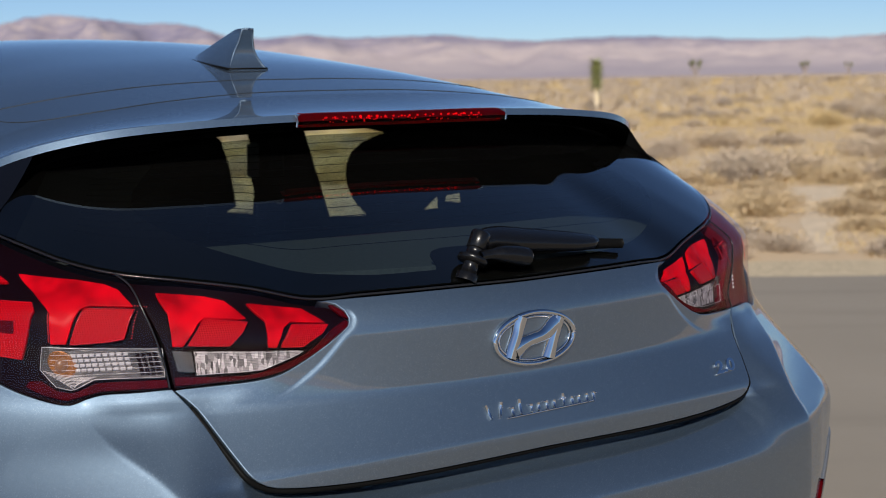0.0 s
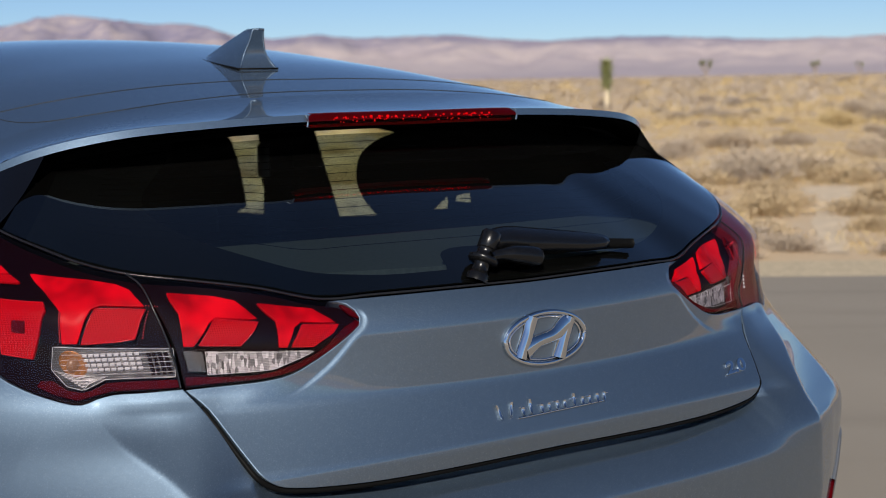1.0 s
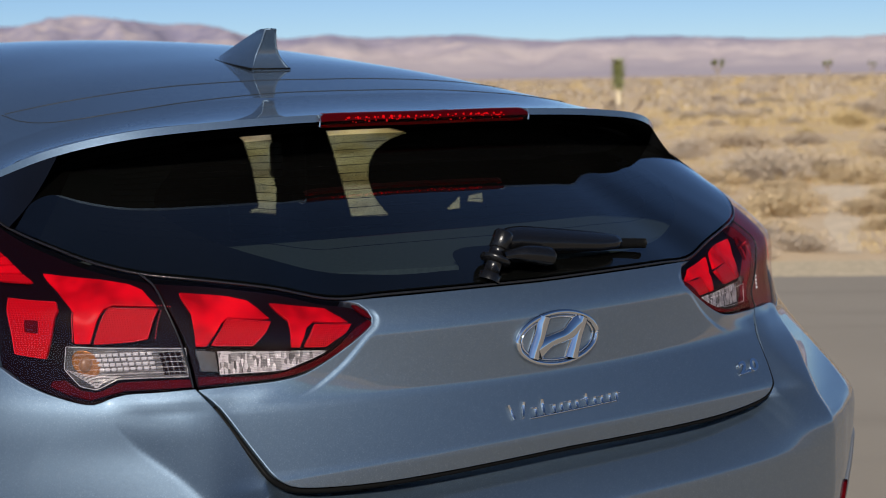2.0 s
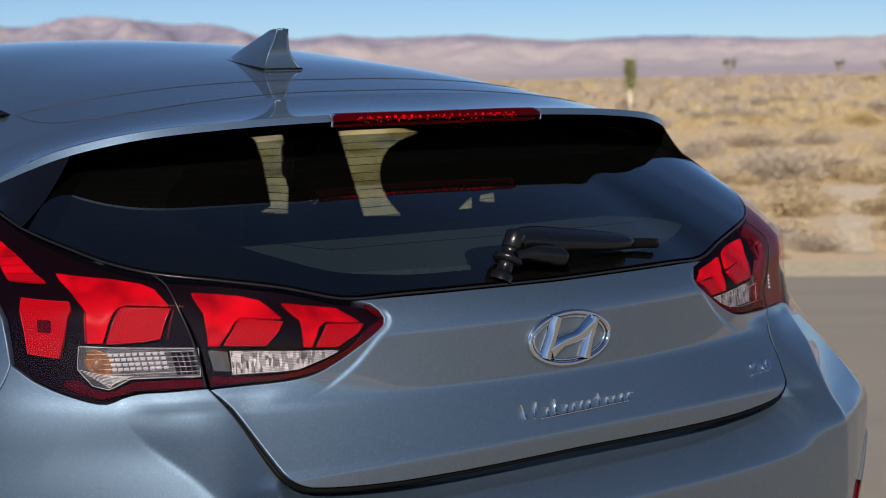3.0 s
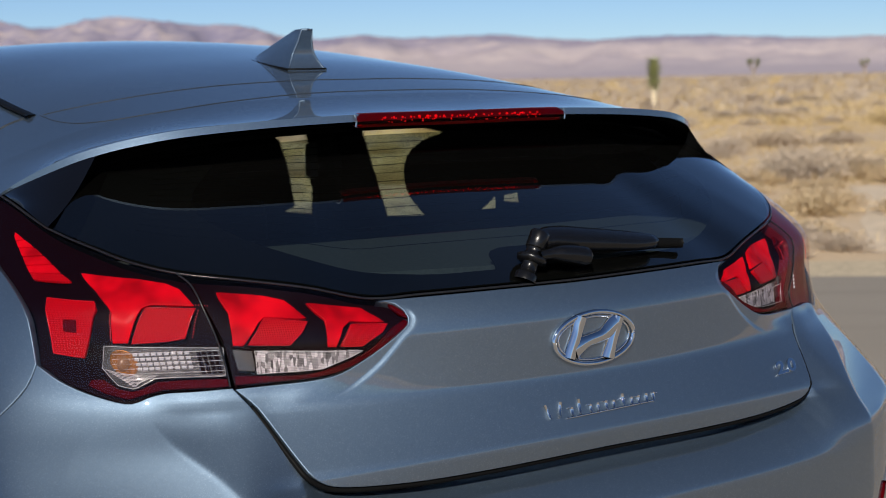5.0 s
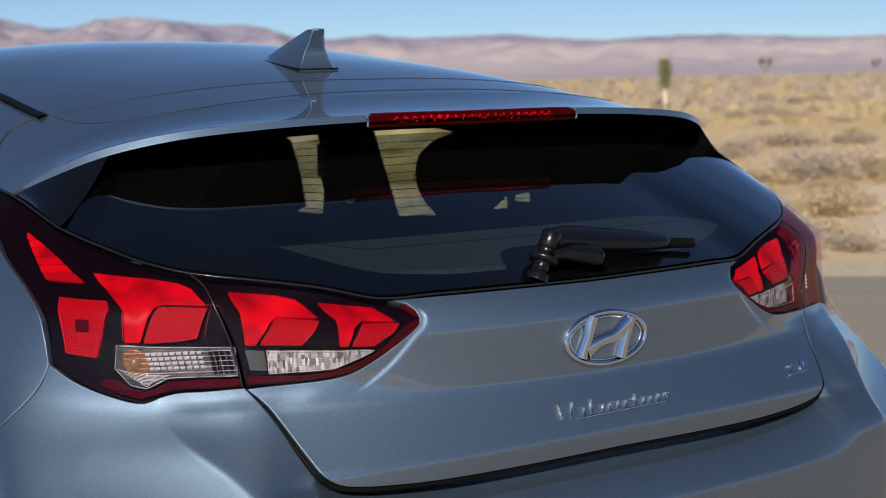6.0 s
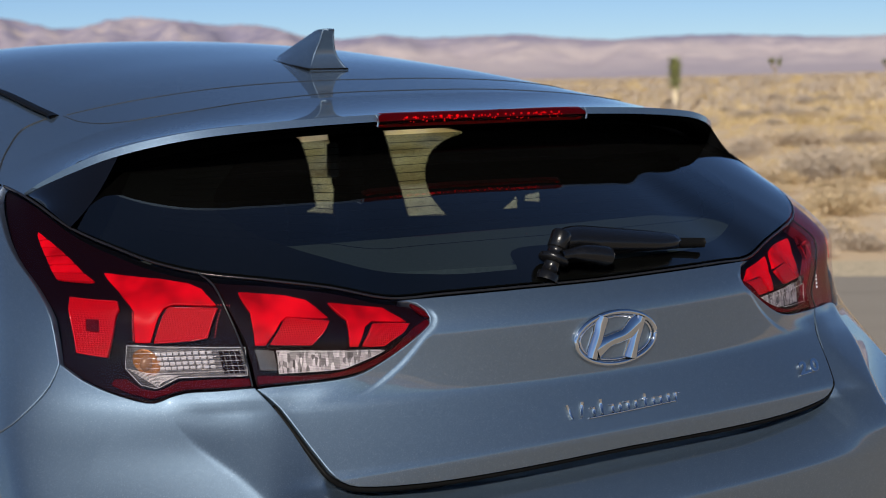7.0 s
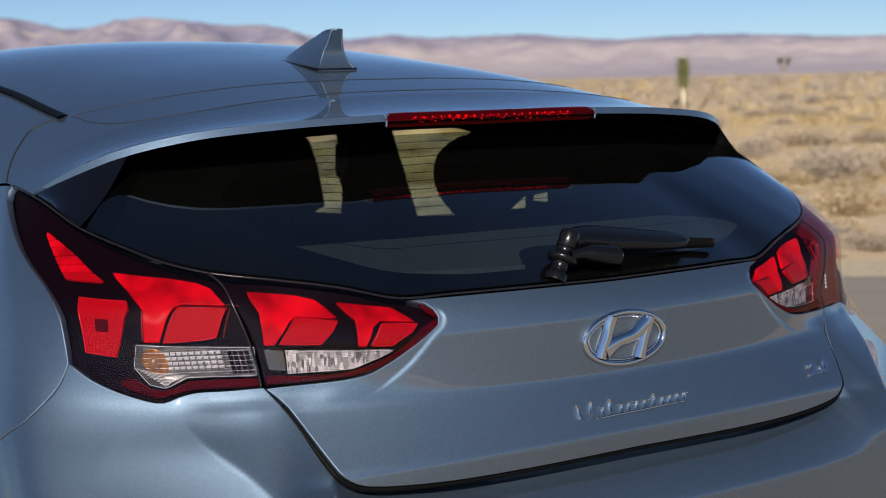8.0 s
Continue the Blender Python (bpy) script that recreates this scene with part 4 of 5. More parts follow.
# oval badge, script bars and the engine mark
def badge():
    cx, cz, a, b = 0.003, 0.906, 0.082, 0.041

    def put(x, z, lift):
        return on_tail(cx + x, cz + z, lift)
    loop = [put(a * math.cos(w), b * math.sin(w), 0.003) for w in np.linspace(0, 2 * math.pi, 72, endpoint=False)]
    ring = tube("badge", loop, 0.0043, CHROME, car, "oval chrome badge on the tailgate", sides=10, closed=True)
    loop = [put(a * 0.9 * math.cos(w), b * 0.84 * math.sin(w), 0.002) for w in np.linspace(0, 2 * math.pi, 72, endpoint=False)]
    tube("badge_groove", loop, 0.0022, CHROME, ring, sides=6, closed=True)

    def stroke(points, widths):
        """A chrome bar with a raised spine."""
        p = curve([(x, z) for x, z in points])(np.linspace(0, 1, 14))
        w = np.interp(np.linspace(0, 1, 14), np.linspace(0, 1, len(widths)), widths)
        t = unit(np.gradient(p, axis=0))
        verts, faces = [], []
        for (x, z), k, (tx, tz) in zip(p, w, t):
            nx, nz = -tz, tx
            for o, lift in ((-1, 0.0), (-0.88, 0.0045), (-0.5, 0.0088), (0, 0.0100), (0.5, 0.0088), (0.88, 0.0045), (1, 0.0)):
                verts.append(put(x + nx * k * o, z + nz * k * o, lift))
        for i in range(len(p) - 1):
            for j in range(6):
                faces.append((i * 7 + j, i * 7 + j + 1, (i + 1) * 7 + j + 1, (i + 1) * 7 + j))
        data = from_arrays("badge_bar", verts, faces)
        ob = part("badge_bar", data, CHROME, ring)
        return ob
    stroke([(-0.028, 0.036), (-0.036, 0.012), (-0.046, -0.012), (-0.052, -0.028)], [0.014, 0.0115, 0.012, 0.012])
    stroke([(0.052, 0.028), (0.044, 0.010), (0.035, -0.014), (0.028, -0.036)], [0.012, 0.012, 0.0115, 0.014])
    stroke([(-0.044, -0.017), (-0.016, -0.004), (0.016, 0.003), (0.046, 0.018)], [0.019, 0.0115, 0.0115, 0.019])


badge()


def script_bars():
    """The script under the badge, as plain bars of its size."""
    def bar(points, w):
        p = np.array([on_tail(x, z, 0.002) for x, z in points])
        return tube("script_bar", p, w, CHROME, base, sides=6, flat=0.8)
    p = np.array([on_tail(x, 0.7895 + 0.012 * (x + 0.095) / 0.2 * 0.3, 0.002) for x in np.linspace(-0.078, 0.105, 24)])
    base = tube("script_bar", p, 0.0016, CHROME, car, "chrome bars of a script mark", sides=6)
    for x, h, lean in ((-0.108, 0.021, -0.004), (-0.092, 0.022, 0.010), (-0.066, 0.012, 0.003), (-0.050, 0.022, 0.004), (-0.028, 0.012, 0.003), (-0.013, 0.012, 0.003), (0.004, 0.013, 0.003), (0.019, 0.012, 0.004),
                       (0.040, 0.019, 0.004), (0.058, 0.012, 0.003), (0.073, 0.012, 0.003), (0.090, 0.013, 0.004), (0.104, 0.013, 0.006)):
        z0 = 0.792
        bar([(x, z0), (x + lean * 0.5, z0 + h * 0.5), (x + lean, z0 + h)], 0.0031)
    for x, z, w in ((-0.066, 0.804, 0.010), (0.004, 0.805, 0.011), (0.040, 0.804, 0.014), (0.073, 0.804, 0.011), (0.112, 0.804, 0.010), (-0.028, 0.804, 0.009)):
        bar([(x - w / 2, z), (x + w / 2, z)], 0.0018)


script_bars()


def engine_mark():
    font = bpy.data.curves.new("engine_mark", "FONT")
    font.body, font.size, font.extrude, font.bevel_depth, font.shear, font.offset = "2.0", 0.030, 0.0015, 0.0006, 0.2, 0.0007
    tmp = new("engine_mark_text", font)
    bpy.context.view_layer.update()
    data = bpy.data.meshes.new_from_object(tmp.evaluated_get(bpy.context.evaluated_depsgraph_get()))
    bpy.data.objects.remove(tmp)
    bpy.data.curves.remove(font)
    for v in data.vertices:
        x, z, lift = 0.428 + v.co.x * 1.7, 0.7895 + v.co.y * 0.86, 0.002 + v.co.z
        v.co = on_tail(x, z, lift)
    data.materials.clear()
    data.materials.append(CHROME)
    part("engine_mark", data, None, car, "chrome engine size mark reading 2.0")


engine_mark()


# rear wiper
WORN = plain("weathered_black_plastic", (0.0045, 0.0045, 0.005), 0.27, 0, 0, 0.3, 180, 0.5)


def wiper():
    def at(s, v, lift):
        return skin(rear_pane, np.array([s]), np.array([v]), -lift)[0][0]

    def lathe(bm, foot, axis, rings):
        axis = Vector(axis).normalized()
        m = Matrix.Translation(foot) @ axis.to_track_quat("Z", "Y").to_matrix().to_4x4()
        last = None
        for r, h in rings:
            loop = [bm.verts.new(m @ Vector((r * math.cos(w), r * math.sin(w), h))) for w in np.linspace(0, 2 * math.pi, 20, endpoint=False)]
            if last:
                for i in range(20):
                    bm.faces.new((last[i], last[(i + 1) % 20], loop[(i + 1) % 20], loop[i])).smooth = True
            last = loop
        bm.faces.new(last)
    foot = at(-0.0688, 0.036, 0)
    head = at(-0.0506, 0.1007, 0.036)
    bm = bmesh.new()
    lathe(bm, foot, Vector(head) - Vector(foot), [(0.019, -0.01), (0.018, 0.003), (0.0178, 0.0032), (0.013, 0.006), (0.013, 0.022), (0.0132, 0.0222), (0.023, 0.0235), (0.025, 0.0265), (0.025, 0.0315), (0.0247, 0.0318), (0.0145, 0.034), (0.0145, 0.046), (0.0147, 0.0462), (0.0165, 0.0475), (0.0168, 0.0478), (0.0165, 0.0735), (0.0163, 0.0738), (0.0135, 0.0772), (0.013, 0.0774)])
    part("wiper_base", bm, WORN, car, "black rear wiper pivot")
    # the arm: a tapered, rounded bar with a hooked knuckle, along the glass
    path = curve([at(-0.0455, 0.112, 0.034), at(-0.0218, 0.132, 0.033), at(0.0423, 0.121, 0.028), at(0.1053, 0.104, 0.023), at(0.1500, 0.0935, 0.02)])(np.linspace(0, 1, 24))
    up = unit(np.array(at(0.05, 0.15, 0.1)) - np.array(at(0.05, 0.15, 0.0)))
    verts, faces = [], []
    ks = np.linspace(0, 1, 24)
    for p, t, k in zip(path, unit(np.gradient(path, axis=0)), ks):
        side = np.cross(up, t)
        w, h = float(np.interp(k, [0, 0.03, 0.3, 0.8, 0.97, 1], [0.013, 0.018, 0.025, 0.020, 0.014, 0.010])), float(np.interp(k, [0, 0.03, 0.3, 1], [0.014, 0.017, 0.015, 0.009]))
        for q in range(10):
            a = 2 * math.pi * q / 10
            verts.append(p + side * w * math.copysign(abs(math.cos(a)) ** 0.6, math.cos(a)) + up * h * math.copysign(abs(math.sin(a)) ** 0.6, math.sin(a)))
    for i in range(23):
        for q in range(10):
            faces.append((i * 10 + q, i * 10 + (q + 1) % 10, (i + 1) * 10 + (q + 1) % 10, (i + 1) * 10 + q))
    faces += [tuple(range(10))[::-1], tuple(230 + q for q in range(10))]
    arm = part("wiper_arm", from_arrays("wiper_arm", verts, faces), WORN, car, "matt black rear wiper arm")
    hook = curve([at(-0.056, 0.054, 0.032), at(-0.036, 0.053, 0.034), at(-0.012, 0.047, 0.032), at(0.011, 0.038, 0.028)])(np.linspace(0, 1, 16))
    tube("wiper_knuckle", hook, np.interp(np.linspace(0, 1, 16), [0, 0.25, 0.5, 0.92, 1], [0.010, 0.011, 0.0175, 0.0205, 0.0185]), WORN, arm, sides=14, flat=0.8)
    blade = curve([at(0.0094, 0.1235, 0.012), at(0.0913, 0.1114, 0.012), at(0.1516, 0.1024, 0.012), at(0.2022, 0.0794, 0.014)])(np.linspace(0, 1, 20))
    tube("wiper_blade", blade, np.linspace(0.009, 0.0062, 20), RUBBER, arm, sides=6, flat=1.5)


wiper()
# heating wires inside the rear window
WIRE = plain("heating_wire", (0.002, 0.002, 0.002), 0.9, shine=0.0)
for i in range(13):
    v = 0.26 + i * 0.057
    a = np.linspace(-0.60, 0.60, 50)
    tube("heating_wire", skin(rear_pane, a, np.full(50, v), 0.002)[0], 0.0005, WIRE, car, sides=4)


INSERT_GREY = plain("satin_grey_plastic", (0.12, 0.13, 0.15), 0.35, 0.3)
INSERT = [(0.85, 0.61), (0.76, 0.60), (0.67, 0.53), (0.63, 0.45), (0.62, 0.38), (0.74, 0.38), (0.80, 0.47), (0.84, 0.56)]
REFLEX = [(0.626, 0.538), (0.617, 0.53), (0.608, 0.50), (0.608, 0.475), (0.614, 0.475), (0.616, 0.50)]

# red reflectors and dark inserts at the bumper's rear corners
for side in (-1, 1):
    turn = (lambda o: [(-a, b) for a, b in o][::-1]) if side < 0 else (lambda o: o)
    fin = panel("bumper_insert", turn(join(*[(a, b) for a, b in zip(INSERT, INSERT[1:] + INSERT[:1])], step=0.012)), bumper_skin, INSERT_GREY, car, sink=-0.004, step=0.02, thick=0.02, label="dark insert at the bumper's corner")
    panel("rear_reflector", turn(join(*[(a, b) for a, b in zip(REFLEX, REFLEX[1:] + REFLEX[:1])], step=0.012)), bumper_skin, RED_TRIM_AND_SHADE, fin, sink=-0.006, step=0.02, label="narrow red reflector")


# ---------------------------------------------------------------- the rest of the body
def edge_at(y, side):
    """Flank's upper edge at a place along the car."""
    ss = np.linspace(0.8, 4.4, 800)
    p = lower(ss, upper_edge(ss))
    s = float(np.interp(y, p[:, 1], ss))
    return lower(side * s, float(upper_edge(np.array([s]))[0]))[0]


def house_side(side):
    def band(y, k):
        y, k = np.atleast_1d(np.asarray(y, float)), np.atleast_1d(np.asarray(k, float))
        top = roof(np.full(len(y), side * 0.999), y - 0.70)
        low = np.array([edge_at(v, side) for v in y])
        k = k[:, None]
        return low * (1 - k) + top * k + np.array((side * 0.02, 0, 0)) * k * (1 - k) * 4 * smooth(0.7, 1.0, y)[:, None]
    sheet("rear_pillar", band, np.linspace(0.705, 1.08, 20), np.linspace(0, 1, 8), PAINT, car)
    # the left pane is opaque, added to keep sun out of the cabin
    sheet("side_window", band, np.linspace(1.085, 2.95, 24), np.linspace(0.02, 0.97, 8), SIDE_GLASS if side > 0 else BLACK_GLOSS, car, "side window, tinted on the right and opaque black on the left", inward=side > 0)


for side in (-1, 1):
    house_side(side)


def lofted(name, rows, material, label=""):
    """A sheet through rows of points, all rows of one length."""
    r = np.array(rows, float)
    n, k = r.shape[:2]
    faces = [(i * k + j, i * k + j + 1, (i + 1) * k + j + 1, (i + 1) * k + j) for i in range(n - 1) for j in range(k - 1)]
    data = from_arrays(name, r.reshape(-1, 3), faces)
    ob = part(name, data, material, car, label)
    thick = ob.modifiers.new("thickness", "SOLIDIFY")
    thick.thickness, thick.offset = 0.004, 0
    return ob


def bowed(y, z, half, sag, n=17):
    return [(half * w, y + sag * (1 - w * w), z + 0.02 * (1 - w * w)) for w in np.linspace(-1, 1, n)]


lofted("windscreen", [bowed(3.0, 1.335, 0.60, 0.06), bowed(3.35, 1.16, 0.67, 0.08), bowed(3.72, 0.985, 0.74, 0.10)], BLACK_GLOSS, "dark windscreen")
lofted("bonnet", [bowed(3.70, 0.97, 0.80, 0.12), bowed(3.9, 0.93, 0.80, 0.13), bowed(4.1, 0.84, 0.74, 0.12), bowed(4.2, 0.7, 0.68, 0.1), bowed(4.21, 0.5, 0.68, 0.1), bowed(4.16, 0.25, 0.68, 0.1)], PAINT)
for side in (-1, 1):
    lofted("front_wing", [[(side * x, y, z) for x, y, z in row] for row in (((0.80, 3.70, 0.99), (0.89, 3.75, 0.93), (0.90, 3.86, 0.6), (0.88, 3.86, 0.3)), ((0.80, 3.9, 0.95), (0.87, 3.95, 0.88), (0.885, 4.0, 0.6), (0.86, 3.98, 0.3)),
           ((0.74, 4.1, 0.86), (0.80, 4.08, 0.8), (0.80, 4.12, 0.6), (0.78, 4.1, 0.28)), ((0.66, 4.2, 0.7), (0.70, 4.2, 0.65), (0.70, 4.2, 0.55), (0.68, 4.16, 0.25)))], PAINT)
part("floor_pan", block((1.5, 3.7, 0.10), (0, 2.2, 0.26), 0.03), BLACK, car)

TYRE = plain("tyre_rubber", (0.02, 0.02, 0.02), 0.8, 0, 0, 0.3, 60)
ALLOY = plain("grey_alloy", (0.3, 0.3, 0.31), 0.35, 1.0)


def wheel(x, y):
    def ring(profile):
        bm = bmesh.new()
        last, first, n = None, None, 40
        for r, w in profile:
            loop = [bm.verts.new((x + w, y + r * math.cos(a), 0.318 + r * math.sin(a))) for a in np.linspace(0, 2 * math.pi, n, endpoint=False)]
            if last:
                for i in range(n):
                    bm.faces.new((last[i], last[(i + 1) % n], loop[(i + 1) % n], loop[i])).smooth = True
            last, first = loop, first or loop
        bmesh.ops.recalc_face_normals(bm, faces=bm.faces[:])
        return bm
    k = math.copysign(1, x)
    tyre = part("wheel", ring([(0.22, -0.10), (0.29, -0.105), (0.312, -0.085), (0.318, -0.04), (0.318, 0.04), (0.312, 0.085), (0.29, 0.105), (0.22, 0.10)]), TYRE, car, "black tyre on a grey alloy rim")
    part("rim", ring([(0.225, 0.10 * k), (0.20, 0.07 * k), (0.06, 0.085 * k), (0.02, 0.09 * k), (0.001, 0.09 * k), (0.225, -0.09 * k)]), ALLOY, tyre)


for x in (-0.78, 0.78):
    for y in (0.80, 3.45):
        wheel(x, y)


# ---------------------------------------------------------------- cabin
def wall_with_openings(name, x, outline, holes, material):
    """An upright trim wall along the car at x, with openings cut through it."""
    from mathutils.geometry import delaunay_2d_cdt
    loops = [np.asarray(outline, float)] + [np.asarray(h, float) for h in holes]
    pts, edges = [], []
    for loop in loops:
        k = len(pts)
        pts += [Vector(p) for p in loop]
        edges += [(k + i, k + (i + 1) % len(loop)) for i in range(len(loop))]
    v2, _, faces, *_ = delaunay_2d_cdt(pts, edges, [], 0, 1e-6)
    v2 = np.array([tuple(v) for v in v2])
    mids = np.array([v2[list(f)].mean(0) for f in faces])
    keep = inside(loops[0], mids)
    for h in loops[1:]:
        keep &= ~inside(h, mids)
    verts = [(x, a, b) for a, b in v2]
    ob = part(name, from_arrays(name, verts, [f for f, k in zip(faces, keep) if k], soft=False), material, car)
    thick = ob.modifiers.new("thickness", "SOLIDIFY")
    thick.thickness, thick.offset = 0.004, 0
    return ob


shape = [(0.60, 0.35), (3.0, 0.35), (3.0, 1.21), (2.4, 1.28), (1.6, 1.272), (1.2, 1.238), (0.75, 1.185), (0.60, 1.06)]
front_opening = [(2.43, 1.182), (2.19, 1.187), (2.165, 1.13), (2.183, 1.067), (2.155, 1.01), (2.164, 0.937), (2.33, 0.933), (2.268, 0.953), (2.285, 1.012), (2.309, 1.079), (2.35, 1.147)]
rear_opening = join([(1.881, 1.202), (1.652, 1.206), (1.478, 1.187)], [(1.478, 1.187), (1.573, 1.162), (1.642, 1.123), (1.663, 1.07), (1.638, 1.018), (1.567, 0.969)], [(1.567, 0.969), (1.752, 0.955)], [(1.752, 0.955), (1.881, 1.202)], step=0.02)
small = [(1.315, 0.998), (1.255, 1.036), (1.248, 1.006)]
small_two = [(1.232, 1.012), (1.22, 1.038), (1.164, 1.048), (1.16, 1.026)]
wall_with_openings("cabin_trim", 0.68, shape, [front_opening, rear_opening, small, small_two], CABIN)
# the unseen left wall has no openings, so the cabin stays dark
wall_with_openings("cabin_trim", -0.68, shape, [], CABIN)
# belt and pillar trim between the side windows
part("pillar_trim", block((0.05, 0.10, 0.36), (0.66, 2.03, 1.05), 0.02, 2), CABIN, car)
part("belt_guide", block((0.03, 0.035, 0.10), (0.625, 2.06, 1.10), 0.012, 2), plain("grey_belt_guide", (0.55, 0.55, 0.57), 0.5), car)
# the sill trim that covers the lower half of the rear quarter light
part("quarter_trim", block((0.01, 0.10, 0.022), (0.672, 1.19, 1.014), 0.003), CABIN, car)
sheet("headliner", roof, np.linspace(-0.93, 0.93, 40), np.linspace(0.05, 2.58, 40), CABIN, car, sink=0.035)
# closes the cabin's front almost to the roof, to keep light out
part("bulkhead", block((1.36, 0.04, 0.95), (0, 2.99, 0.78), 0.005), CABIN, car)
part("cabin_floor", block((1.36, 2.7, 0.04), (0, 1.65, 0.45), 0.005), CABIN, car)
SHELF = plain("charcoal_shelf_cloth", (0.09, 0.10, 0.105), 0.9, 0, 0, 0.2, 120, 0.1)


def parcel_shelf():
    """A thin board whose rear edge bows with the window."""
    xs = np.linspace(-0.66, 0.66, 31)
    verts = [(x, y, z) for z in (1.025, 1.005) for x in xs for y in (0.165 + 0.50 * abs(x) ** 1.7, 0.80)]
    n, faces = len(xs), []
    for i in range(n - 1):
        a, b, c, d = 2 * i, 2 * i + 1, 2 * i + 3, 2 * i + 2
        faces += [(a, d, c, b), (a + 2 * n, b + 2 * n, c + 2 * n, d + 2 * n), (a, a + 2 * n, d + 2 * n, d), (b, c, c + 2 * n, b + 2 * n)]
    faces += [(0, 1, 1 + 2 * n, 2 * n), (2 * n - 2, 4 * n - 2, 4 * n - 1, 2 * n - 1)]
    part("parcel_shelf", from_arrays("parcel_shelf", verts, faces, soft=False), SHELF, car, "charcoal parcel shelf")


parcel_shelf()
SEAT = plain("black_seat_cloth", (0.018, 0.018, 0.02), 0.8, 0, 0, 0.3, 200)


def lean(co):
    co.y += (co.z) * -0.28
    co.x *= 1 - 0.12 * (co.z > 0)


for x, y, top in ((-0.33, 1.42, 0.84), (0.33, 1.42, 0.84), (-0.36, 2.22, 0.86), (0.36, 2.22, 0.86)):
    seat = part("seat", block((0.50, 0.14, 0.52), (x, y, top - 0.28), 0.05, 3, lean), SEAT, car, "black cloth seat")
    part("headrest", block((0.26, 0.10, 0.17), (x, y - 0.10, top + 0.05), 0.04, 3), SEAT, seat)
    part("cushion", block((0.50, 0.46, 0.14), (x, y + 0.22, top - 0.46), 0.05, 3), SEAT, seat)


# ---------------------------------------------------------------- ground
def sand_material():
    m = Shade("desert_sand", (0.45, 0.33, 0.2), 0.95)
    big, small = m.noise(0.22, 5.0), m.noise(9.0, 6.0, 0.7)
    c = m.ramp(big, [(0.30, (0.51, 0.365, 0.215)), (0.5, (0.56, 0.42, 0.27)), (0.72, (0.64, 0.51, 0.37))])
    m.link(m.mix(0.5, c, m.ramp(small, [(0.3, (0.47, 0.34, 0.21)), (0.7, (0.64, 0.495, 0.335))])), "Base Color")
    m.bump(small, 0.25, 0.02)
    return m.m


def asphalt_material():
    m = Shade("worn_asphalt", (0.2, 0.18, 0.155), 0.92)
    grit, stain = m.noise(420.0, 3.0, 0.8), m.noise(0.6, 5.0)
    c = m.ramp(grit, [(0.3, (0.224, 0.196, 0.160)), (0.55, (0.268, 0.234, 0.192)), (0.75, (0.328, 0.286, 0.236))])
    c = m.mix(m.ramp(stain, [(0.35, grey(0.0)), (0.75, grey(0.45))]), c, (0.325, 0.286, 0.238))
    # long worn streaks in the direction of travel
    lane = m.t.nodes.new("ShaderNodeMapping")
    lane.vector_type = "TEXTURE"
    lane.inputs["Rotation"].default_value = (0, 0, math.atan2(-0.64, 0.77))
    lane.inputs["Scale"].default_value = (4.0, 0.45, 1.0)
    streak = m.node("ShaderNodeTexNoise", Scale=1.0, Detail=4.0)
    m.t.links.new(m.place, lane.inputs["Vector"])
    m.t.links.new(lane.outputs[0], streak.inputs["Vector"])
    m.link(m.mix(m.ramp(streak.outputs["Fac"], [(0.56, grey(0.0)), (0.72, grey(0.25))]), c, (0.15, 0.132, 0.112)), "Base Color")
    m.bump(grit, 0.35, 0.002)
    return m.m


SAND, ASPHALT = sand_material(), asphalt_material()
VERGE = plain("pale_gravel_verge", (0.50, 0.41, 0.28), 0.95, 0, 0, 0.25, 25)
bm = bmesh.new()
bmesh.ops.create_grid(bm, x_segments=60, y_segments=60, size=4900)
for v in bm.verts:
    v.co.z = -0.03
tagged(part("ground", bm, SAND), "dry sandy desert plain", "ground", kind="structure")
ALONG = Vector((0.77, -0.64, 0)).normalized()
ACROSS = Vector((0.64, 0.77, 0)).normalized()
EDGE_AT = Vector((6.4, 4.77, 0))


def strip(name, lo, hi, top, material, label, category):
    """A long slab along the road, from lo to hi metres across it; its edges wander a little."""
    n = 240
    bm = bmesh.new()
    rows = []
    for i in range(n + 1):
        a = -120 + i
        k = 0.05 * noise.noise((a * 0.7, lo, 0)) if lo > -5 else 0
        k2 = 0.06 * noise.noise((a * 0.7, hi, 5))
        p, q = EDGE_AT + ALONG * a + ACROSS * (lo + k), EDGE_AT + ALONG * a + ACROSS * (hi + k2)
        rows.append([bm.verts.new((p.x, p.y, -0.25)), bm.verts.new((p.x, p.y, top)), bm.verts.new((q.x, q.y, top)), bm.verts.new((q.x, q.y, -0.25))])
    for r, s in zip(rows, rows[1:]):
        for j in range(3):
            bm.faces.new((r[j], s[j], s[j + 1], r[j + 1]))
    bmesh.ops.recalc_face_normals(bm, faces=bm.faces[:])
    return tagged(part(name, bm, material), label, category, kind="structure")


strip("road", -42.0, 0.0, 0.0, ASPHALT, "worn taupe grey asphalt road", "road")
strip("verge", 0.06, 1.0, -0.018, VERGE, "pale compacted gravel verge beside the road", "verge")


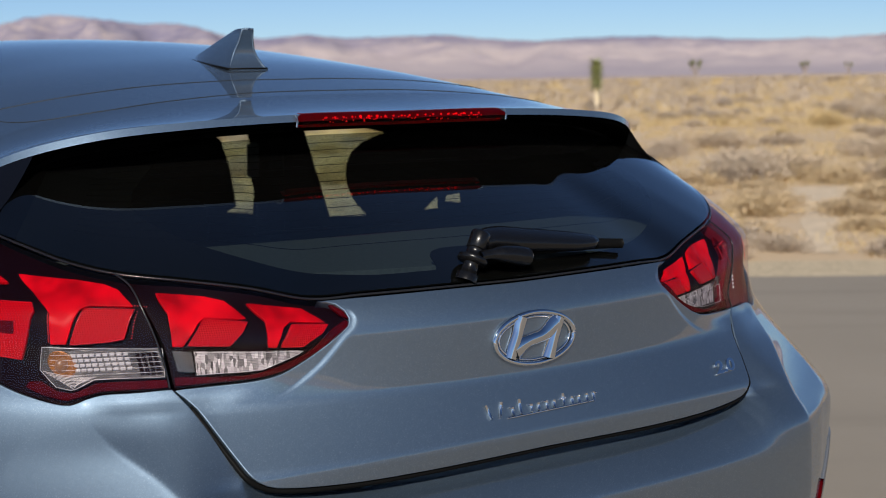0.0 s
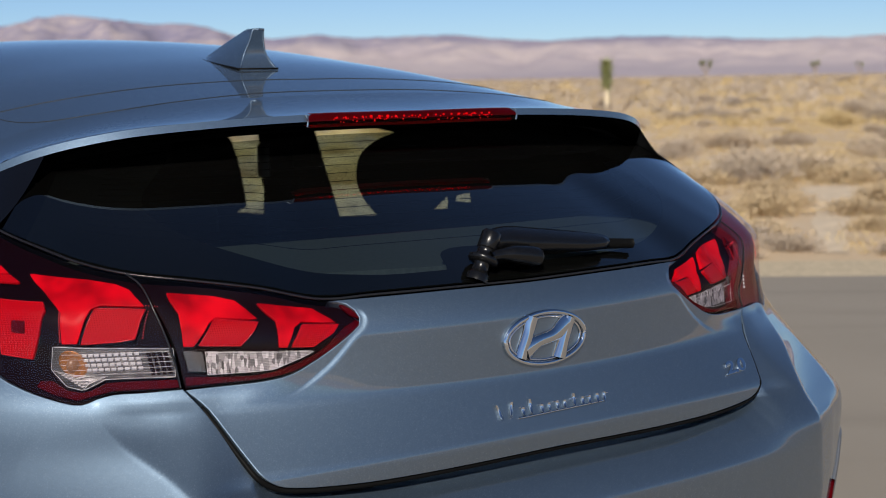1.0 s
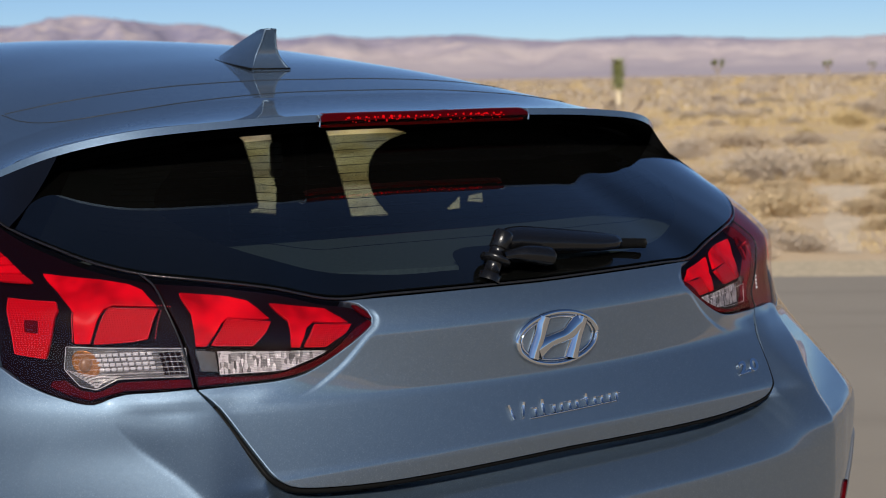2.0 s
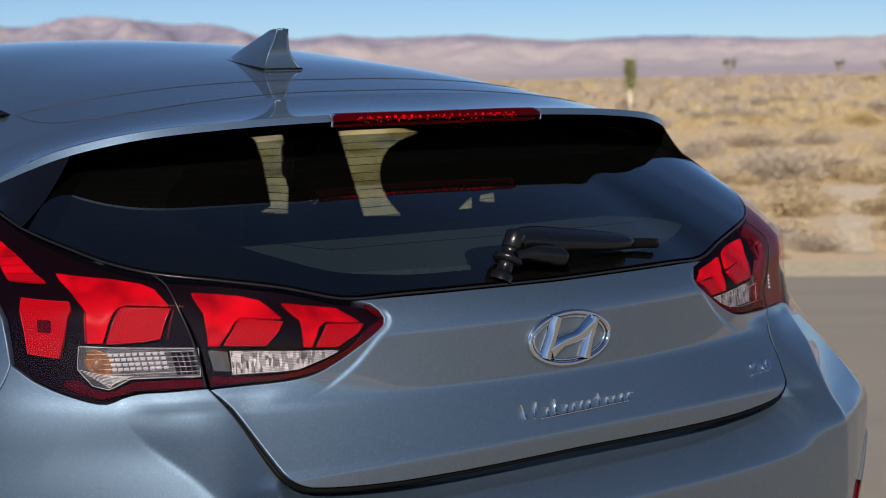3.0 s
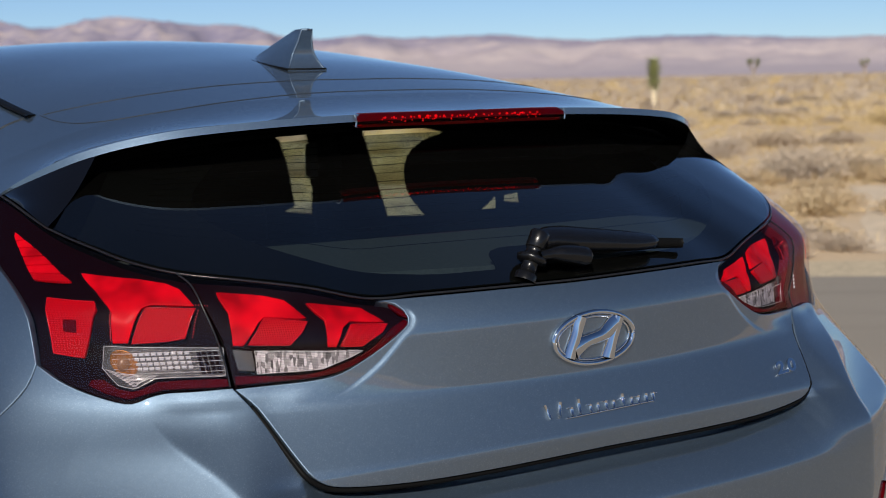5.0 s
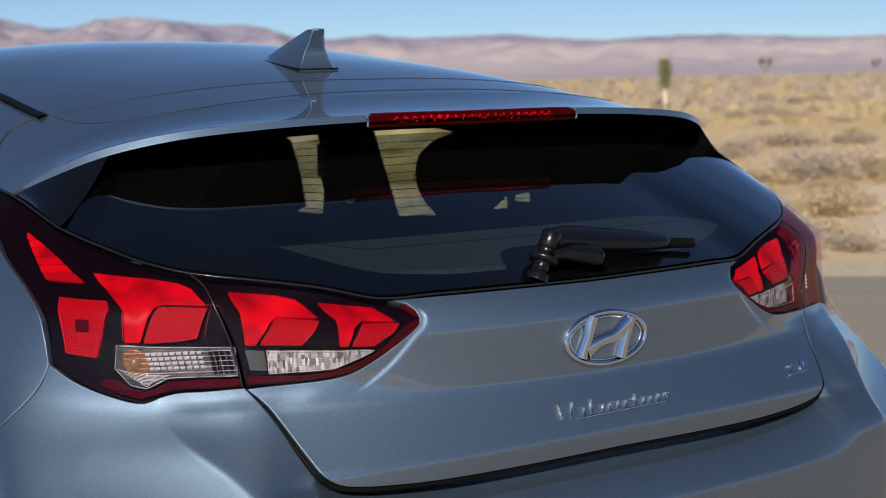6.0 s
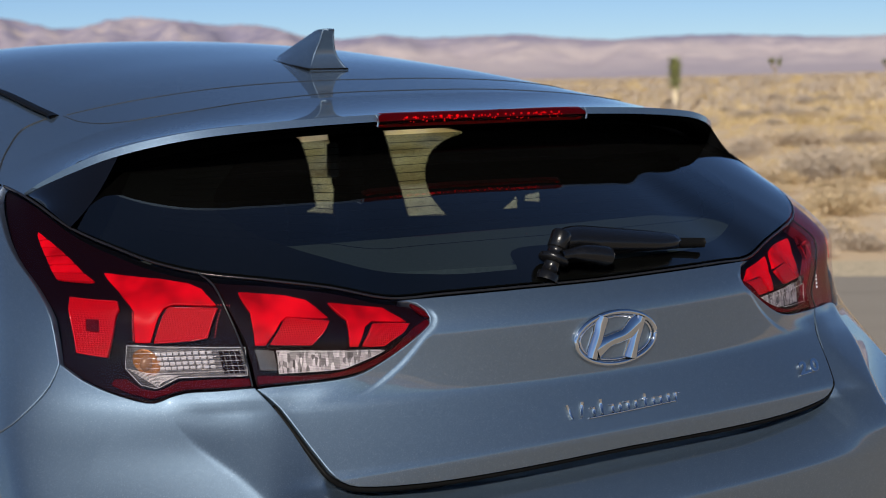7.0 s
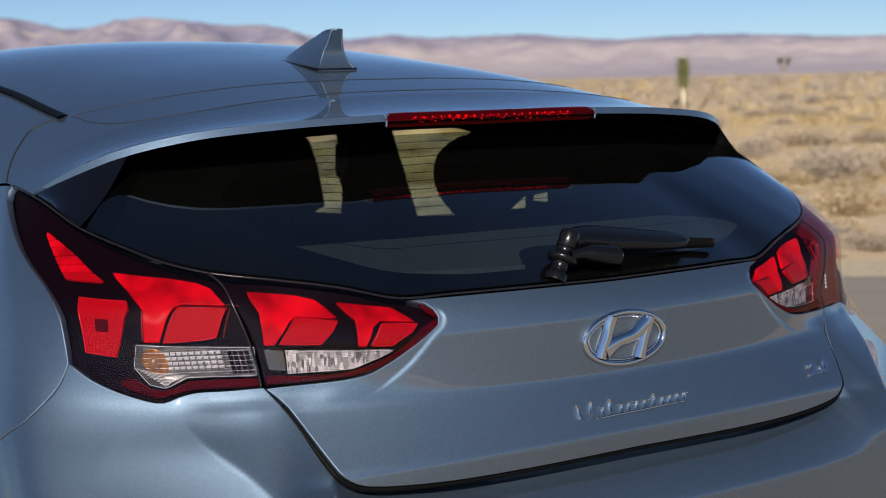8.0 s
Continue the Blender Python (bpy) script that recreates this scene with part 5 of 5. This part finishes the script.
# ---------------------------------------------------------------- hills
def hills():
    crest = [(16.0, 2.6), (17.8, 2.54), (18.6, 2.48), (19.2, 2.33), (19.9, 2.13), (21.0, 2.15), (21.7, 2.36), (22.5, 2.51), (23.2, 2.49), (24.3, 2.37), (25.75, 2.17), (27.18, 2.18), (29.0, 1.69), (30.25, 1.58), (31.71, 1.72), (33.2, 1.56), (36.69, 1.64), (38.5, 1.45), (40.2, 1.35),
             (41.8, 1.43), (44.0, 1.45), (46.2, 1.35), (48.2, 1.25), (50.9, 1.25), (52.64, 1.37), (55.0, 1.6), (58.0, 1.4)]
    az = np.concatenate((np.arange(0, 75, 0.2), np.arange(75, 360.1, 1.5)))
    verts, faces, k = [], [], 26
    for a in az:
        w = math.radians(a)
        # outside the listed crest, unseen hills are added all round for reflections
        wild = 1.5 + 0.7 * noise.noise((math.cos(w) * 3, math.sin(w) * 3, 0)) + 0.25 * noise.noise((math.cos(w) * 15, math.sin(w) * 15, 2))
        e = float(np.interp(a, [c[0] for c in crest], [c[1] for c in crest]))
        f = smooth(10, 16, a) * (1 - smooth(54, 60, a))
        e = e * f + wild * (1 - f) + 0.035 * noise.noise((a * 1.9, 0, 0)) + 0.02 * noise.noise((a * 5.1, 0, 3))
        for j in range(k):
            q = j / (k - 1)
            r = 2700 + 1700 * q
            h = math.tan(math.radians(e)) * 4400 * (q ** 1.25) if q > 0 else -4
            fold = noise.fractal((a * 0.55, q * 2.5, 1.0), 1.0, 2.1, 5)
            h *= 1 + 0.45 * fold * math.sin(math.pi * min(q * 1.0, 1)) ** 0.8
            verts.append((-1.58 + r * math.sin(w), -1.79 + r * math.cos(w), 1.3 * q + h))
    n = len(az)
    for i in range(n - 1):
        for j in range(k - 1):
            faces.append((i * k + j, i * k + j + 1, (i + 1) * k + j + 1, (i + 1) * k + j))
    m = Shade("bare_desert_hills", (0.4, 0.3, 0.25), 1.0)
    # dark crags on the crest, pale fans of gravel below them, a grey foot; distance haze is put into their mauve and
    # blue
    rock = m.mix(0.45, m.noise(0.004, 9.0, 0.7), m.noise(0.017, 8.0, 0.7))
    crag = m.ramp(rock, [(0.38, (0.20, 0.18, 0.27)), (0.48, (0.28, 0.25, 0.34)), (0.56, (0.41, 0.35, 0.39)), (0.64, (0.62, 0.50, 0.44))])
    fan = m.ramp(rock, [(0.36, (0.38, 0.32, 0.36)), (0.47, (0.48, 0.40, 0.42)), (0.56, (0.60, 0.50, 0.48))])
    split = m.t.nodes.new("ShaderNodeSeparateXYZ")
    m.t.links.new(m.place, split.inputs[0])
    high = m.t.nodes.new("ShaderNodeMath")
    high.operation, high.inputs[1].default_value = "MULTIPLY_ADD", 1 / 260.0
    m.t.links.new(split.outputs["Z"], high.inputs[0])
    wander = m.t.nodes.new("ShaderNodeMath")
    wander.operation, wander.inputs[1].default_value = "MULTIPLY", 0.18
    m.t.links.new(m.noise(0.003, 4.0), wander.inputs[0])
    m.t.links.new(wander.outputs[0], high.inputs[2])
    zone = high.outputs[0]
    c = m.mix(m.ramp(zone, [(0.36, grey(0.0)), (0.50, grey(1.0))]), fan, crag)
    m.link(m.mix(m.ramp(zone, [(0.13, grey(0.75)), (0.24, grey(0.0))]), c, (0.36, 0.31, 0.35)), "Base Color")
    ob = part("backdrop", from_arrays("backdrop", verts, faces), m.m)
    tagged(ob, "bare pinkish desert hills on the horizon", "hills", kind="structure")


hills()


# ---------------------------------------------------------------- plants
def leafy(name, stops, rough=0.8):
    m = Shade(name, (0.3, 0.25, 0.15), rough)
    t = m.t.nodes.new("ShaderNodeObjectInfo").outputs["Random"]
    g = m.t.nodes.new("ShaderNodeNewGeometry").outputs["Random Per Island"]
    c = m.ramp(t, [(i / (len(stops) - 1), s) for i, s in enumerate(stops)])
    m.link(m.mix(0.45, c, m.ramp(g, [(0.0, tuple(x * 0.7 for x in stops[0])), (0.5, stops[0]), (1.0, tuple(min(1, x * 1.3) for x in stops[-1]))])), "Base Color")
    return m.m


SAGE = leafy("grey_sage_twigs", [(0.40, 0.33, 0.265), (0.49, 0.385, 0.275), (0.38, 0.32, 0.275), (0.55, 0.41, 0.25), (0.45, 0.365, 0.29)])
STRAW = leafy("dry_straw", [(0.49, 0.36, 0.175), (0.57, 0.44, 0.24)])


def bush_mesh(seed, twigs=900):
    """Fine twigs that spring from a low root into a ragged, flattened dome, each with small leaf slivers."""
    rng = random.Random(seed)
    verts, faces = [], []
    lobes = [(rng.uniform(-0.28, 0.28), rng.uniform(-0.28, 0.28), rng.uniform(0.6, 1.0)) for _ in range(6)]

    def sliver(p, d, w, length):
        side = d.cross(Vector((rng.gauss(0, 1), rng.gauss(0, 1), rng.gauss(0, 1)))).normalized() * w
        k = len(verts)
        verts.extend((tuple(p - side), tuple(p + side), tuple(p + d * length)))
        faces.append((k, k + 1, k + 2))
    for _ in range(twigs):
        lx, ly, ls = rng.choice(lobes)
        d = Vector((rng.gauss(0, 1), rng.gauss(0, 1), abs(rng.gauss(0, 0.8)) + 0.15)).normalized()
        reach = ls * rng.uniform(0.75, 1.05) * 0.46
        tip = Vector((lx + d.x * reach, ly + d.y * reach, max(0.02, d.z * reach * 1.05)))
        root = Vector((lx * 0.5, ly * 0.5, 0.0))
        if rng.random() < 0.35:
            sliver(root.lerp(tip, 0.1), (tip - root).normalized(), 0.005, (tip - root).length * 0.9)
        for _ in range(3):
            p = root.lerp(tip, rng.uniform(0.6, 1.0)) + Vector((rng.gauss(0, 0.03), rng.gauss(0, 0.03), rng.gauss(0, 0.02)))
            p.z = max(0.0, p.z)
            dd = (d + Vector((rng.gauss(0, 0.6), rng.gauss(0, 0.6), rng.uniform(0, 0.8)))).normalized()
            sliver(p, dd, rng.uniform(0.006, 0.014), rng.uniform(0.04, 0.11))
    return from_arrays("bush", verts, faces, soft=False)


def way(az):
    return math.sin(math.radians(az)), math.cos(math.radians(az))


def wanted(x, y):
    """On the plain beyond the verge, and off the bare sandy patch."""
    d = (Vector((x, y, 0)) - EDGE_AT).dot(ACROSS)
    return d > 1.3


def patch_half(d):
    """Half the bare patch's width, in degrees round the plain's near edge."""
    return 0.6 + 0.35 * noise.noise((d * 0.8, 0, 0)) + 1.3 * float(smooth(15.8, 17.2, d)) * (1 - float(smooth(18.2, 19.0, d)))


def bare_patch(x, y):
    """A pale sandy gap that runs back from the verge and widens."""
    a = math.degrees(math.atan2(x + 1.58, y + 1.79))
    d = math.hypot(x + 1.58, y + 1.79)
    return 11.8 < d < 19.0 and abs(a - 50.5) < patch_half(d)


# the pale sand of the bare patch
PALE = plain("pale_bare_sand", (0.62, 0.50, 0.36), 0.95, 0, 0, 0.2, 6)
rows = []
for d in np.linspace(11.9, 18.9, 29):
    h = patch_half(d)
    rows.append([(-1.58 + d * way(50.5 + h * k)[0], -1.79 + d * way(50.5 + h * k)[1], -0.024) for k in (-1, -0.5, 0, 0.5, 1)])
faces = [(5 * i + j, 5 * i + j + 1, 5 * i + j + 6, 5 * i + j + 5) for i in range(28) for j in range(4)]
tagged(part("sand_patch", from_arrays("sand_patch", [p for r in rows for p in r], [f[::-1] for f in faces], soft=False), PALE), "pale bare sand between the bushes", "sand", kind="structure")
rng = random.Random(11)
kinds = []
for i in range(6):
    data = bush_mesh(20 + i)
    data.materials.append(SAGE if i != 5 else STRAW)
    kinds.append(data)
count = 0
while count < 290:
    az, d = rng.uniform(24, 66), 11 + 75 * rng.random() ** 1.6
    x, y = -1.58 + d * way(az)[0], -1.79 + d * way(az)[1]
    if not wanted(x, y) or bare_patch(x, y):
        continue
    size = rng.uniform(0.45, 1.2) * (0.7 if d < 19 else 1.0)
    ob = part("bush", rng.choice(kinds), None)
    ob.matrix_world = Matrix.LocRotScale((x, y, -0.035), Euler((0, 0, rng.uniform(0, 6.28))), (size * rng.uniform(0.9, 1.4), size, size * rng.uniform(0.62, 0.95)))
    tagged(ob, "dry grey-brown sagebrush on the desert sand", "bush", "desert scrub")
    count += 1

TAN = leafy("tan_brush_twigs", [(0.504, 0.378, 0.225), (0.432, 0.333, 0.225), (0.558, 0.414, 0.234)])
low_kinds = []
for i in range(3):
    data = bush_mesh(60 + i)
    data.materials.append(TAN)
    low_kinds.append(data)
count = 0
while count < 56:
    az, d = rng.uniform(41, 56), rng.uniform(12.4, 21)
    x, y = -1.58 + d * way(az)[0], -1.79 + d * way(az)[1]
    if not wanted(x, y) or bare_patch(x, y):
        continue
    size = rng.uniform(0.45, 0.85)
    ob = part("bush", rng.choice(low_kinds), None)
    ob.matrix_world = Matrix.LocRotScale((x, y, -0.035), Euler((0, 0, rng.uniform(0, 6.28))), (size * rng.uniform(1.0, 1.5), size, size * rng.uniform(0.45, 0.7)))
    tagged(ob, "low tan dry brush on the desert sand", "bush", "desert scrub")
    count += 1


def scatter(name, label, count, near, far, power, blades, height, width, material, spread, seed, az=(15, 75)):
    """Many tufts of blades in one mesh."""
    rng = np.random.default_rng(seed)
    a = np.radians(rng.uniform(*az, count * 2))
    d = near + (far - near) * rng.random(count * 2) ** power
    x, y = -1.58 + d * np.sin(a), -1.79 + d * np.cos(a)
    off = (x - EDGE_AT.x) * ACROSS.x + (y - EDGE_AT.y) * ACROSS.y
    bare = np.array([bare_patch(u, v) for u, v in zip(x, y)])
    clump = np.array([noise.noise((u * 0.5, v * 0.5, seed)) for u, v in zip(x, y)])
    ok = (off > 1.15) & ~bare & (clump > -0.25)
    x, y, d = x[ok][:count], y[ok][:count], d[ok][:count]
    n = len(x)
    grow = np.repeat(rng.uniform(0.5, 1.3, n) * (1 + d / 60.0) ** 0.5, blades)
    bx, by = np.repeat(x, blades) + rng.normal(0, spread, n * blades), np.repeat(y, blades) + rng.normal(0, spread, n * blades)
    h = height * grow * rng.uniform(0.5, 1.2, n * blades)
    lean = rng.normal(0, 0.9, (n * blades, 2)) * h[:, None]
    turn = rng.uniform(0, np.pi, n * blades)
    w = width * (1 + np.repeat(d, blades) / 30.0)
    base = np.stack((bx, by, np.full(n * blades, -0.035)), -1)
    side = np.stack((np.cos(turn) * w, np.sin(turn) * w, 0 * w), -1)
    tip = base + np.stack((lean[:, 0], lean[:, 1], h), -1)
    verts = np.stack((base - side, base + side, tip), 1).reshape(-1, 3)
    data = bpy.data.meshes.new(name)
    k = n * blades
    data.vertices.add(3 * k)
    data.vertices.foreach_set("co", verts.ravel())
    data.loops.add(3 * k)
    data.loops.foreach_set("vertex_index", np.arange(3 * k))
    data.polygons.add(k)
    data.polygons.foreach_set("loop_start", np.arange(0, 3 * k, 3))
    data.update(calc_edges=True)
    tagged(part(name, data, material), label, "grass", kind="stuff")


scatter("dry_grass", "straw yellow dry grass over the sand", 13000, 10, 50, 1.1, 9, 0.055, 0.0045, STRAW, 0.08, 5)
scatter("far_grass", "far straw yellow grass on the plain", 17000, 40, 600, 1.3, 8, 0.17, 0.008, STRAW, 0.3, 6)
scatter("far_scrub", "far grey-brown scrub on the plain", 1500, 60, 600, 1.3, 40, 0.36, 0.014, SAGE, 0.5, 7)

BARK = plain("pale_fibrous_bark", (0.62, 0.52, 0.36), 0.95, 0, 0, 0.35, 12)
OLD_BARK = plain("grey_brown_bark", (0.36, 0.29, 0.22), 0.95, 0, 0, 0.35, 12)
SPIKE = leafy("yucca_spikes", [(0.30, 0.32, 0.13), (0.44, 0.45, 0.20)])


def spikes(centre, radius, height, count, length, rng, droop=0.0):
    verts, faces = [], []
    for _ in range(count):
        a, h = rng.uniform(0, 6.283), rng.uniform(-0.5, 0.5)
        d = Vector((math.cos(a), math.sin(a), rng.uniform(-0.5, 1.0) - droop)).normalized()
        p = Vector(centre) + Vector((math.cos(a) * radius * 0.3, math.sin(a) * radius * 0.3, h * height))
        side = d.cross(Vector((0, 0, 1))).normalized() * length * 0.11
        k = len(verts)
        verts += [tuple(p - side), tuple(p + side), tuple(p + d * length * rng.uniform(0.7, 1.1))]
        faces.append((k, k + 1, k + 2))
    return verts, faces


def joshua_tree(at, tall, arms, label, seed):
    """A fibrous trunk that forks into arms, each with a shaggy head of spikes."""
    rng = random.Random(seed)
    tree = thing("yucca_tree", label, "tree", "yucca trees", (*at, -0.05))
    bm = bmesh.new()
    heads = []

    def limb(path, r0, r1):
        last = None
        for i, p in enumerate(path):
            r = r0 + (r1 - r0) * i / (len(path) - 1)
            loop = [bm.verts.new(Vector(p) + Vector((math.cos(w) * r, math.sin(w) * r, 0)) * rng.uniform(0.85, 1.15)) for w in np.linspace(0, 2 * math.pi, 8, endpoint=False)]
            if last:
                for k in range(8):
                    bm.faces.new((last[k], last[(k + 1) % 8], loop[(k + 1) % 8], loop[k]))
            last = loop
        bm.faces.new(last)
    r = tall * 0.045
    fork = tall * (0.45 if arms else 0.95)
    limb([(0, 0, -0.1), (r * 0.2, 0, fork * 0.35), (0, r * 0.3, fork * 0.7), (0, 0, fork)], r * 1.25, r)
    if not arms:
        heads.append((0, 0, tall * 0.72))
    for i in range(arms):
        a = 6.283 * i / arms + rng.uniform(-0.3, 0.3)
        out = tall * rng.uniform(0.14, 0.26)
        end = (math.cos(a) * out, math.sin(a) * out, tall * rng.uniform(0.72, 0.92))
        limb([(0, 0, fork * 0.95), (end[0] * 0.7, end[1] * 0.7, fork + (end[2] - fork) * 0.35), end], r * 0.8, r * 0.55)
        heads.append(end)
    part("trunk", bm, OLD_BARK if arms else BARK, tree)
    for h in heads:
        v, f = spikes(h, tall * 0.05, tall * (0.5 if not arms else 0.16), 700 if not arms else 240, tall * (0.2 if not arms else 0.13), rng, 0.25 if not arms else 0)
        part("crown", from_arrays("crown", v, f, soft=False), SPIKE, tree)


joshua_tree((40.6, 44.4), 2.05, 0, "shaggy green yucca on a pale bare trunk", 1)
joshua_tree((184.0, 177.5), 4.0, 4, "small forked yucca tree far out on the plain", 2)
joshua_tree((288.9, 243.2), 4.6, 4, "small forked yucca tree far out on the plain", 3)
joshua_tree((295.4, 235.3), 4.0, 3, "small forked yucca tree far out on the plain", 4)
joshua_tree((139.8, 192.0), 1.4, 3, "small forked yucca tree far out on the plain", 5)
